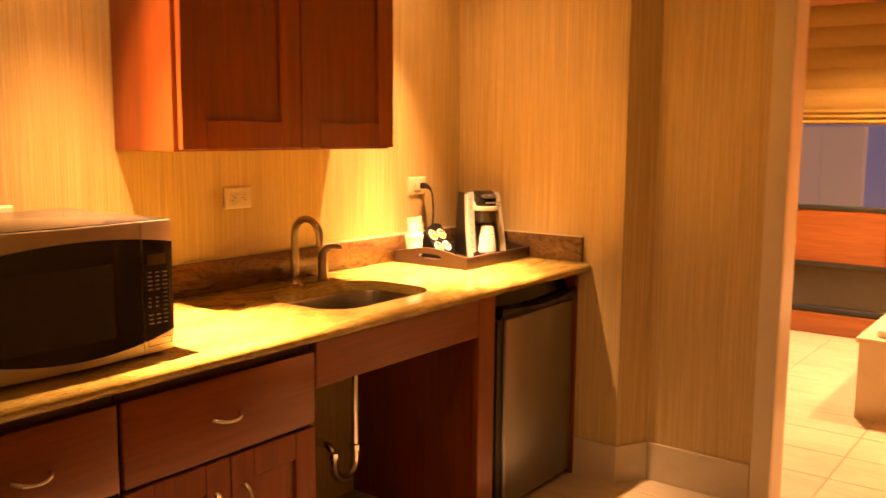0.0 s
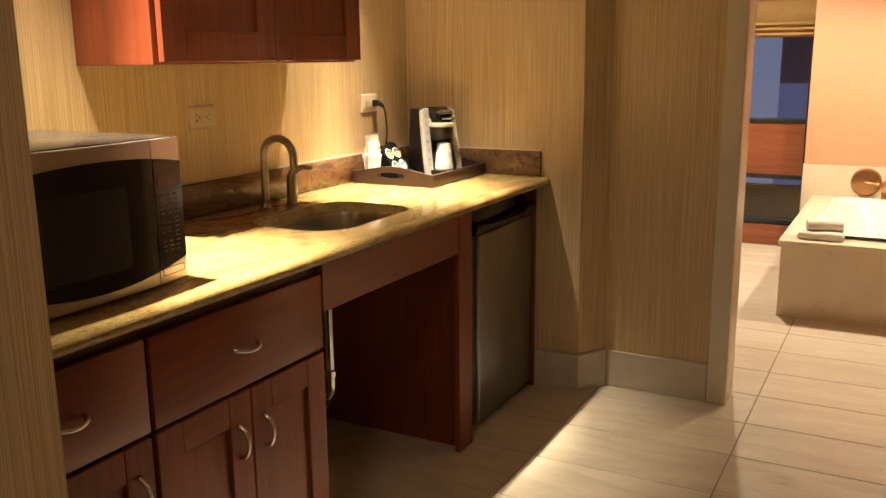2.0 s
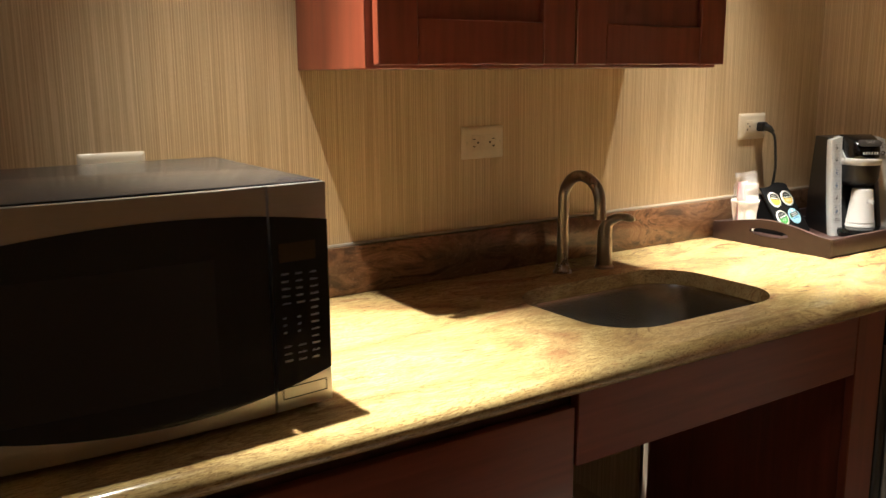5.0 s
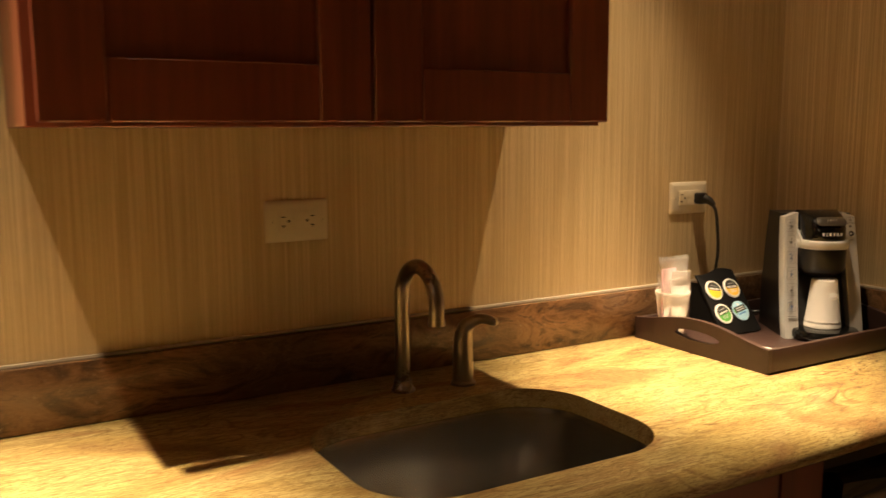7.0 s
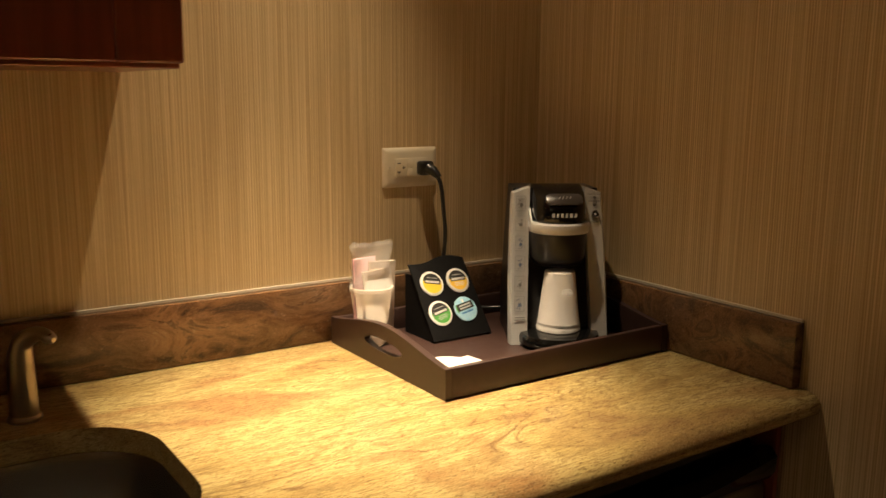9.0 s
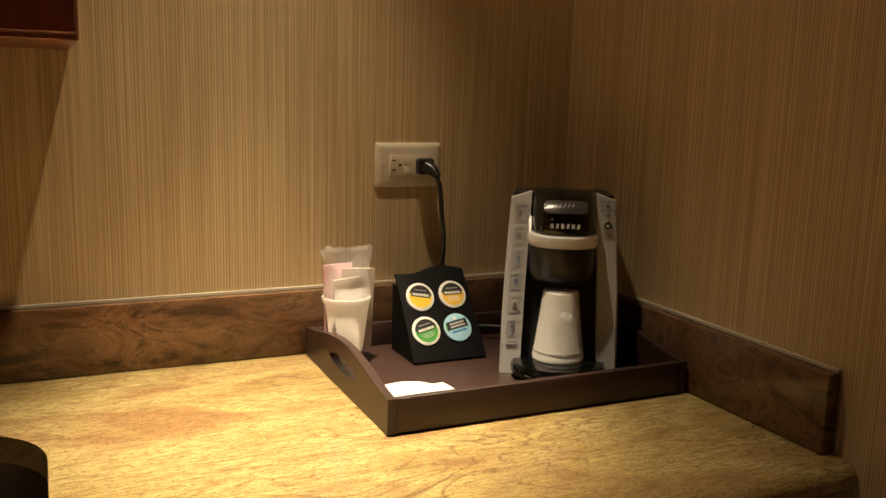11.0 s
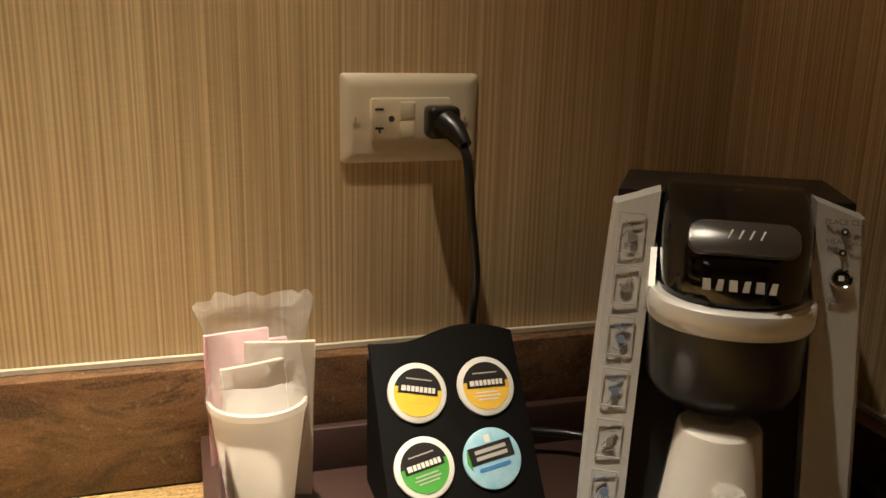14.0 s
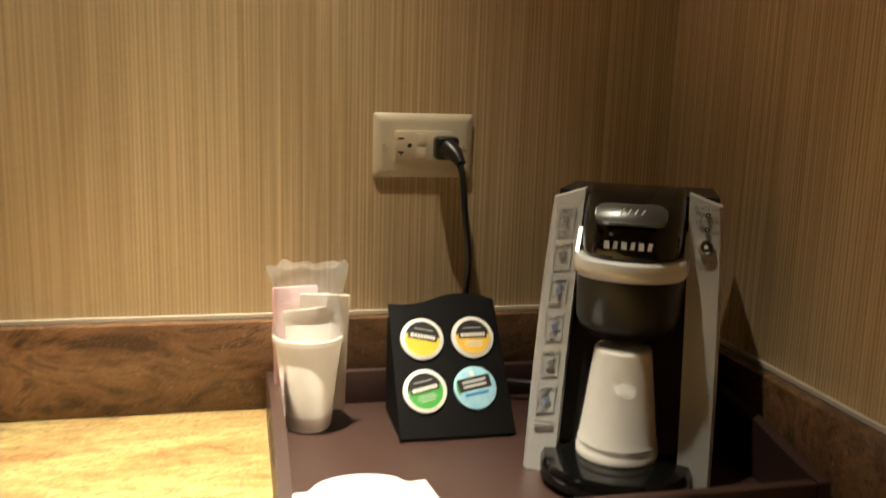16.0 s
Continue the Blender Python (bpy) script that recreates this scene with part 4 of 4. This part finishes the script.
# ---- paper cups ----
def sweetener_cup():
    cx, cy = -2.102, 2.9215
    c = holder("foam_cup", pose(cx, cy, TF))
    tagged(c, "white foam cup with sweetener packets in clear wrap on the tray", "cup")
    m = pose(cx, cy, TF)
    part("cup", lathe([(0.0, 0.001), (0.022, 0.0), (0.0235, 0.004), (0.0345, 0.092), (0.0365, 0.094), (0.0365, 0.099), (0.0345, 0.1), (0.033, 0.098), (0.0225, 0.006), (0.0, 0.005)], 40, m, closed=False), CUPFOAM, c)
    part("cup_sleeve", lathe([(0.0233, 0.002), (0.0252, 0.016)], 40, m, closed=False), TAN, c)
    for dx, dy, top, wd, mat, lean, turn in ((0.0, -0.016, 0.15, 0.046, PINKBAG, 1, 6), (0.012, 0.016, 0.143, 0.05, TAN, -2, -5), (-0.01, 0.0, 0.14, 0.05, PINKBAG, 1, 2), (0.02, 0.004, 0.13, 0.046, TAN, 3, 10)):
        bm = box((-0.0015, -wd / 2, 0.02), (0.0015, wd / 2, top), 0.0008, 1)
        bmesh.ops.subdivide_edges(bm, edges=bm.edges[:], cuts=3, use_grid_fill=True)
        for v in bm.verts:
            v.co.x += 0.0025 * noise.noise(v.co * 45 + Vector((dx * 900, 0, 0)))
        bm.transform(m @ pose(dx * 0.6, dy * 0.7, 0.0, lean, 0, turn))
        part("packet", bm, mat, c, "paper packet")
    wrap = bmesh.new()
    rows = []
    rnd = random.Random(9)
    for r, z in ((0.0235, -0.0002), (0.0245, 0.004), (0.03, 0.05), (0.0365, 0.093), (0.038, 0.1), (0.034, 0.115), (0.036, 0.135), (0.04, 0.152), (0.043, 0.166), (0.045, 0.172)):
        ring = []
        for k in range(36):
            a = 2 * math.pi * k / 36
            j = 1 + (0.16 if z > 0.11 else 0.025) * noise.noise(Vector((math.cos(a) * 2.2, math.sin(a) * 2.2, z * 40)))
            flat = 0.45 if z > 0.14 else 0.75 if z > 0.11 else 1
            ring.append(wrap.verts.new((r * j * math.cos(a) * flat, r * j * math.sin(a) * (0.88 if z > 0.14 else 1), z + (0.012 * noise.noise(Vector((math.cos(a) * 3, math.sin(a) * 3, 7))) if z > 0.15 else 0))))
        rows.append(ring)
    for a, b in zip(rows, rows[1:]):
        for k in range(36):
            wrap.faces.new((a[k], a[(k + 1) % 36], b[(k + 1) % 36], b[k]))
    wrap.transform(m)
    ob = part("wrap", wrap, WRAP, c, "crinkled clear plastic wrap")
    ob.visible_shadow = False


sweetener_cup()


# ---- coffee pod rack ----
def pod_rack():
    r = holder("pod_rack", pose(-2.07, 3.066, TF))
    tagged(r, "black slanted rack holding four coffee pods on the tray", "pod rack")
    up_way = Vector((-0.56, 0, 0.83)).normalized()
    out = Vector((0.83, 0, 0.56)).normalized()
    base = Vector((-2.042, 2.999, TF + 0.0015))
    m = Matrix.Identity(4)
    for i, col in enumerate((Vector((0, 1, 0)), up_way, out)):
        for k in range(3):
            m[k][i] = col[k]
    for k in range(3):
        m[k][3] = base[k]
    width, height = 0.125, 0.152
    outline = [(0.009, 0), (width + 0.006, 0), (width, height - 0.004)]
    outline += [(width - (width - 0.008) * s / 12, height - 0.004 + 0.009 * math.sin(math.pi * min(1, s / 12 * 1.45)) - 0.004 * (s / 12)) for s in range(1, 12)] + [(0.008, height - 0.006)]
    part("face_board", prism(outline, 0.003, m, 0.0006), FELT, r)
    part("side_fin", prism([(TF, -2.042), (1.02, -2.118), (1.02, -2.135), (TF, -2.135)], 0.003, Matrix(((0, 1, 0, 0), (0, 0, 1, 3.009), (1, 0, 0, 0), (0, 0, 0, 1)))), FELT, r)
    part("side_fin", prism([(TF, -2.042), (1.02, -2.118), (1.02, -2.135), (TF, -2.135)], 0.003, Matrix(((0, 1, 0, 0), (0, 0, 1, 3.123), (1, 0, 0, 0), (0, 0, 0, 1)))), FELT, r)
    pods = ((0.041, 0.1045, YELLOW, -12), (0.096, 0.1045, AMBER, 0), (0.039, 0.0485, GREEN, 12), (0.0925, 0.0495, BLUE, 10))
    for k, (u, v, mat, turn) in enumerate(pods):
        mm = m @ pose(u, v, 0.003, 0, 0, turn) @ Matrix.Diagonal((0.91, 0.91, 1, 1))
        p = holder("coffee_pod", m @ pose(u, v, 0.003, 0, 0, turn))
        tagged(p, ("coffee pod with a white rim and yellow label", "coffee pod with a white rim and amber label", "coffee pod with a white rim and green label", "coffee pod with a pale blue label")[k], "coffee pod", "coffee pods in the rack")
        part("rim", lathe([(0.0, 0.0004), (0.0252, 0.0), (0.0256, 0.0012), (0.025, 0.0024), (0.0235, 0.003), (0.0, 0.0031)], 40, mm, closed=False), WHITE if k < 3 else BLUE, p)
        if k < 3:
            low = [(0.0205 * math.cos(radians(a)), 0.0205 * math.sin(radians(a))) for a in range(175, 366, 10)]
            part("label_field", prism(low + [(0.0203, 0.004), (-0.0203, 0.004)], 0.0035, mm), mat, p)
            cap = [(0.0205 * math.cos(radians(a)), 0.0205 * math.sin(radians(a))) for a in range(10, 171, 10)]
            part("label_cap", prism(cap, 0.0036, mm), LABELBLACK, p)
            part("label_band", prism([(-0.017, -0.0015), (0.017, -0.0015), (0.017, 0.0065), (-0.017, 0.0065)], 0.0039, mm), LABELBLACK, p)
            part("brand_bar", prism([(-0.0145, 0.0003), (0.0145, 0.0003), (0.0145, 0.0048), (-0.0145, 0.0048)], 0.0041, mm), WHITE, p)
            for gx in (-0.0105, -0.0068, -0.0032, 0.0005, 0.0042, 0.0078, 0.0112):
                part("brand_gap", prism([(gx, 0.0003), (gx + 0.0007, 0.0003), (gx + 0.0007, 0.0048), (gx, 0.0048)], 0.0043, mm), LABELBLACK, p)
            for q, wd in ((0.0105, 0.011), (-0.006, 0.01), (-0.009, 0.0115), (-0.012, 0.009)):
                part("print_line", prism([(-wd, q), (wd, q), (wd, q + 0.0011), (-wd, q + 0.0011)], 0.0038, mm), PRINT if q > 0 or k == 2 else (WHITE if k == 1 else YELLOW), p)
        else:
            part("label_band", prism([(-0.0195, -0.002), (0.0195, -0.002), (0.0195, 0.0125), (-0.0195, 0.0125)], 0.0036, mm), LABELBLACK, p)
            for q, wd in ((0.0062, 0.014), (0.0008, 0.014)):
                part("brand_bar", prism([(-wd, q), (wd, q), (wd, q + 0.0032), (-wd, q + 0.0032)], 0.0039, mm), PRINT, p)
            part("emblem", prism([(-0.0025, 0.0135), (0.0025, 0.0135), (0.0025, 0.02), (-0.0025, 0.02)], 0.0036, mm), WHITE, p)
            part("print_line", prism([(-0.014, -0.0085), (0.014, -0.0085), (0.014, -0.0055), (-0.014, -0.0055)], 0.0036, mm), material("deep blue print", (0.08, 0.22, 0.5), 0.4), p)
            part("leaf_patch", prism([(-0.0225, 0.001), (-0.0195, -0.006), (-0.0195, 0.012), (-0.021, 0.009)], 0.0036, mm), GREEN, p)


pod_rack()


# ---- coffee maker ----
def coffee_maker():
    # local x across the front, y up, z out of the front; origin at the base's front middle
    across = Vector((0.49, 0.872, 0)).normalized()
    outw = Vector((across.y, -across.x, 0))
    mid = Vector((-1.9705, 3.213, 0))
    m = Matrix.Identity(4)
    for i, col in enumerate((across, Vector((0, 0, 1)), outw)):
        for k in range(3):
            m[k][i] = col[k]
    m[0][3], m[1][3], m[2][3] = mid.x, mid.y, TF
    c = holder("coffee_maker", m.copy())
    tagged(c, "black and silver single cup coffee maker on the tray", "coffee maker")
    H = 1.178 - TF
    lean = lambda y: 0.052 * (1 - y / H) ** 1.15  # the front slopes out towards the base

    def fin(s):
        """One silver side wing: wide at the base, cut at a slant on top."""
        bm = bmesh.new()
        rows = []
        for k in range(13):
            u = k / 12
            y = H * u
            ow = 0.0855 - 0.0085 * u ** 2.0
            iw = 0.0555 - 0.0085 * u ** 1.3
            yo = y - (0.010 * u ** 6)
            zf = lean(y)
            rows.append([bm.verts.new(p) for p in ((s * iw, y, zf + 0.003), (s * (ow - 0.003), yo, zf + 0.001), (s * ow, yo, zf - 0.004), (s * ow, yo, zf - 0.02), (s * iw, y, zf - 0.02))])
        for a, b in zip(rows, rows[1:]):
            for q in range(5):
                bm.faces.new((a[q], a[(q + 1) % 5], b[(q + 1) % 5], b[q]))
        bm.faces.new(rows[0])
        bm.faces.new(rows[-1][::-1])
        bm.transform(m)
        return part("side_wing", bm, SILVER, c, "silver side wing")

    left, right = fin(-1), fin(1)
    # black housing behind the wings
    bm = bmesh.new()
    rows = []
    for k in range(11):
        u = k / 10
        y = (H - 0.004) * u
        wd = 0.084 - 0.01 * u ** 2
        rows.append([bm.verts.new(p) for p in ((-wd, y, lean(y) - 0.018), (wd, y, lean(y) - 0.018), (wd * 0.93, y, -0.11 + 0.01 * u), (-wd * 0.93, y, -0.11 + 0.01 * u))])
    for a, b in zip(rows, rows[1:]):
        for q in range(4):
            bm.faces.new((a[q], a[(q + 1) % 4], b[(q + 1) % 4], b[q]))
    bm.faces.new(rows[0])
    bm.faces.new(rows[-1][::-1])
    bm.transform(m)
    part("housing", bm, BLACK, c)

    def dome(front, half, y, back=-0.02):
        """A plan outline with a bowed front."""
        return [(half * math.sin(radians(a)) if abs(a) < 90 else half * (1 if a > 0 else -1), y, back + (front - back) * max(0.0, math.cos(radians(a))) ** 0.45) for a in range(-90, 91, 10)]

    def loft(outlines, name, mat, parent, label=""):
        bm = bmesh.new()
        rows = [[bm.verts.new(p) for p in o] for o in outlines]
        for a, b in zip(rows, rows[1:]):
            for q in range(len(a)):
                bm.faces.new((a[q], a[(q + 1) % len(a)], b[(q + 1) % len(a)], b[q]))
        bm.faces.new(rows[0])
        bm.faces.new(rows[-1][::-1])
        bm.transform(m)
        return part(name, bm, mat, parent, label)

    head = loft([dome(0.062, 0.0445, 0.205), dome(0.066, 0.0455, 0.215), dome(0.064, 0.0455, 0.232), dome(0.057, 0.0455, 0.246), dome(0.038, 0.045, 0.2575), dome(0.02, 0.044, H - 0.001), dome(0.005, 0.042, H + 0.004)], "head", GLOSS, c, "gloss black brew head")
    loft([dome(0.067, 0.0505, 0.19), dome(0.069, 0.052, 0.192), dome(0.071, 0.0525, 0.199), dome(0.07, 0.052, 0.206), dome(0.067, 0.051, 0.208)], "band", BAND, c, "silver band round the brew head")
    for s in (-1, 1):
        loft([[(s * 0.0465, y, z) for y, z in ((0.191, 0.03), (0.208, 0.03), (0.228, 0.008), (0.228, -0.005), (0.191, -0.005))], [(s * 0.0505, y, z) for y, z in ((0.191, 0.03), (0.208, 0.03), (0.228, 0.008), (0.228, -0.005), (0.191, -0.005))]], "band_arm", SILVER, c)
    loft([dome(0.045, 0.038, 0.132), dome(0.057, 0.045, 0.14), dome(0.064, 0.0485, 0.15), dome(0.066, 0.0495, 0.19)], "brew_basket", BLACK, c, "matt black pod holder")
    # slanted handle window, emblem and the maker's mark as a plain bar
    lip = m @ pose(0, 0.2475, 0.0555, -46)
    part("lift_handle", prism(rounded(-0.031, -0.011, 0.031, 0.011, 0.008, 5), 0.0035, lip, 0.001), material("smoky grey plastic", (0.035, 0.029, 0.024), 0.28), head, "grey lift handle")
    for k in range(4):
        part("handle_print", prism([(-0.0095 + 0.006 * k, -0.001), (-0.0085 + 0.006 * k, -0.001), (-0.006 + 0.006 * k, 0.005), (-0.007 + 0.006 * k, 0.005)], 0.0039, lip), PRINT, head)
    mark = m @ pose(0, 0.2195, 0.0648, -6)
    for k in range(6):
        part("mark_bar", prism([(-0.021 + 0.0074 * k, 0), (-0.0162 + 0.0074 * k - 0.001 * (k % 2), 0), (-0.0166 + 0.0074 * k, 0.0066), (-0.021 + 0.0074 * k + 0.0012 * (k % 2), 0.0066)], 0.001, mark), PRINT, head, "pale maker's mark")
    part("emblem", prism([(0.008 * math.cos(radians(a)), 0.0035 * math.sin(radians(a))) for a in range(0, 360, 20)], 0.001, m @ pose(0, H + 0.002, 0.006, -70)), PRINT, head)
    # drip base
    loft([dome(0.105, 0.066, 0.0, 0.0), dome(0.112, 0.07, 0.006, 0.0), dome(0.112, 0.07, 0.016, 0.0), dome(0.108, 0.067, 0.022, 0.0), dome(0.098, 0.06, 0.0235, 0.0)], "drip_base", GLOSS, c, "round gloss black drip base")
    # printed instructions on one wing
    tilt = -math.degrees(math.atan2(0.05, H))
    for k in range(6):
        y = 0.236 - 0.0335 * k
        px = -0.0635 - 0.0048 * (k / 5)
        wm = m @ pose(px, y, lean(y) + 0.0035, tilt + 1, 0, -1.5)
        frame_bm = join(*[prism(o, 0.0009, wm) for o in ([(-0.0085, -0.013), (0.0085, -0.013), (0.0085, -0.0122), (-0.0085, -0.0122)], [(-0.0085, 0.0122), (0.0085, 0.0122), (0.0085, 0.013), (-0.0085, 0.013)],
                          [(-0.0085, -0.0122), (-0.0078, -0.0122), (-0.0078, 0.0122), (-0.0085, 0.0122)], [(0.0078, -0.0122), (0.0085, -0.0122), (0.0085, 0.0122), (0.0078, 0.0122)])])
        part("picture_frame", frame_bm, FRAMEGREY, left, "grey printed instruction picture")
        rnd = random.Random(k)
        art = [prism([(0.0032 * math.cos(radians(a)) * rnd.uniform(0.6, 1.05) + 0.001, 0.0042 * math.sin(radians(a)) * rnd.uniform(0.5, 1.0) - 0.002) for a in range(0, 360, 30)], 0.0009, wm)]
        for q in range(6):
            ax, ay, an, ln = rnd.uniform(-0.004, 0.003), rnd.uniform(-0.009, 0.008), rnd.uniform(-70, 80), rnd.uniform(0.004, 0.008)
            art.append(prism([(-ln / 2, -0.0003), (ln / 2, -0.0003), (ln / 2, 0.0003), (-ln / 2, 0.0003)], 0.001, wm @ pose(ax, ay, 0, 0, 0, an)))
        part("picture_print", join(*art), (INK, INK, BLUEINK, BLUEINK, INK, BLUEINK)[k], left)
    for q in (0.045, 0.041):
        part("print_line", prism([(-0.009, 0), (0.009, 0), (0.009, 0.0014), (-0.009, 0.0014)], 0.0009, m @ pose(-0.0682, q, lean(q) + 0.0035, tilt)), INK, left)
    # lights and brew button on the other wing
    for y, r in ((0.246, 0.0023), (0.233, 0.0023)):
        part("indicator", prism(circle(0.0645, 0, r, 14), 0.0016, m @ pose(0, y, lean(y) + 0.0025, tilt)), SLOT, right)
        # small white disc stands in for the highlight on the dark indicator
        part("indicator_glint", prism(circle(0.0645, 0, r * 0.4, 10), 0.0019, m @ pose(0, y, lean(y) + 0.0025, tilt)), WHITE, right)
    bmx = m @ pose(0.065, 0.2175, lean(0.2175) + 0.0015, tilt)
    button = part("brew_button", lathe([(0.0, 0.001), (0.0045, 0.001), (0.005, 0.004), (0.0062, 0.005), (0.0068, 0.003), (0.007, 0.0)], 24, bmx, closed=False), CHROME, right, "round chrome brew button")
    part("button_cap", prism(circle(0, 0, 0.0046, 18), 0.003, bmx), SLOT, button)
    part("button_sign", prism(rounded(-0.0017, -0.0017, 0.0017, 0.0017, 0.0006, 2), 0.0034, bmx), WHITE, button)
    for word, y in (("PLACE CUP", 0.2505), ("HEATING", 0.2385), ("BREW", 0.2025)):
        cu = bpy.data.curves.new("word", "FONT")
        cu.body, cu.size, cu.extrude, cu.align_x = word, 0.0048, 0.0002, "CENTER"
        tmp = bpy.data.objects.new("word", cu)
        me = bpy.data.meshes.new_from_object(tmp)
        bm = bmesh.new()
        bm.from_mesh(me)
        bm.transform(m @ pose(0.0645, y, lean(y) + 0.0038, tilt))
        bpy.data.objects.remove(tmp)
        part("lettering", bm, INK, right, "small dark lettering", smooth=False)
    return m


KM = coffee_maker()


def upturned_cup():
    p = KM @ Vector((0, 0, 0.04))
    base = TF + 0.0238
    c = holder("upturned_cup", pose(p.x, p.y, base))
    tagged(c, "white foam cup upside down in clear wrap under the brew head", "cup")
    m = pose(p.x, p.y, base)
    part("cup", lathe([(0.0355, 0.0), (0.0375, 0.001), (0.0375, 0.006), (0.036, 0.008), (0.0355, 0.012), (0.0365, 0.014), (0.035, 0.018), (0.0255, 0.1), (0.024, 0.1015), (0.0, 0.102)], 40, m, closed=False), FOAM, c)
    bm = bmesh.new()
    rows = []
    for r, z in ((0.038, 0.0), (0.0385, 0.007), (0.0368, 0.016), (0.031, 0.06), (0.0268, 0.099), (0.0245, 0.1035), (0.01, 0.105)):
        rows.append([bm.verts.new((r * (1 + 0.02 * noise.noise(Vector((math.cos(a) * 3, math.sin(a) * 3, z * 60)))) * math.cos(a), r * math.sin(a), z)) for a in [2 * math.pi * k / 36 for k in range(36)]])
    for a, b in zip(rows, rows[1:]):
        for k in range(36):
            bm.faces.new((a[k], a[(k + 1) % 36], b[(k + 1) % 36], b[k]))
    # a crumpled tuft of film on the front
    tip = bmesh.new()
    bmesh.ops.create_icosphere(tip, subdivisions=3, radius=0.009)
    for v in tip.verts:
        v.co = v.co * (1 + 0.7 * noise.noise(v.co * 320)) + Vector((0, 0, 0))
        v.co.x, v.co.z = v.co.x * 1.3, v.co.z * 0.6
    out = (KM.to_3x3() @ Vector((0.2, 0, 1))).normalized()
    tip.transform(Matrix.Translation(Vector((0, 0, 0.07)) + out * 0.028))
    both = join(bm, tip)
    both.transform(m)
    ob = part("wrap", both, WRAP, c, "clear plastic wrap")
    ob.visible_shadow = False


upturned_cup()

# ---- power cord ----
cord = holder("power_cord", pose(-2.19, 3.08, 1.2))
tagged(cord, "black power cord plugged into the wall outlet", "power cord")
part("plug", join(box((WALLX + 0.009, 3.066, 1.187), (WALLX + 0.03, 3.093, 1.213), 0.005, 3), tube([(WALLX + 0.028, 3.08, 1.2), (WALLX + 0.04, 3.085, 1.195), (WALLX + 0.05, 3.09, 1.185)], 0.008, 14, [0.011, 0.009, 0.0055])), BLACK, cord)
part("cable", tube(curve([(WALLX + 0.044, 3.087, 1.19), (WALLX + 0.054, 3.091, 1.172), (WALLX + 0.058, 3.094, 1.13), (WALLX + 0.056, 3.1, 1.08), (WALLX + 0.048, 3.1, 1.02), (WALLX + 0.04, 3.105, 0.965), (WALLX + 0.05, 3.135, 0.94), (WALLX + 0.07, 3.19, 0.935), (-2.08, 3.235, 0.94)], 10), 0.0037, 12), CORD, cord)

# ---- floor tiles ----
TW, TH, GAP = 0.61, 0.3045, 0.004
tile_mesh = bpy.data.meshes.new("tile")
tb = box((GAP / 2, GAP / 2, -0.01), (TW - GAP / 2, TH - GAP / 2, 0), 0.0015, 1)
tb.to_mesh(tile_mesh)
tb.free()
tile_mesh.materials.append(TILE)
nx0, ny0 = -0.735, 3.328
for i in range(-4, 4):
    for j in range(-17, 12):
        x, y = nx0 + i * TW, ny0 + j * TH
        if y < STUBY - 0.1 and x + TW < STUBX:
            continue
        t = new("tile", tile_mesh)
        t.matrix_world = pose(x, y, FLOOR)
        t.parent = floor_ob
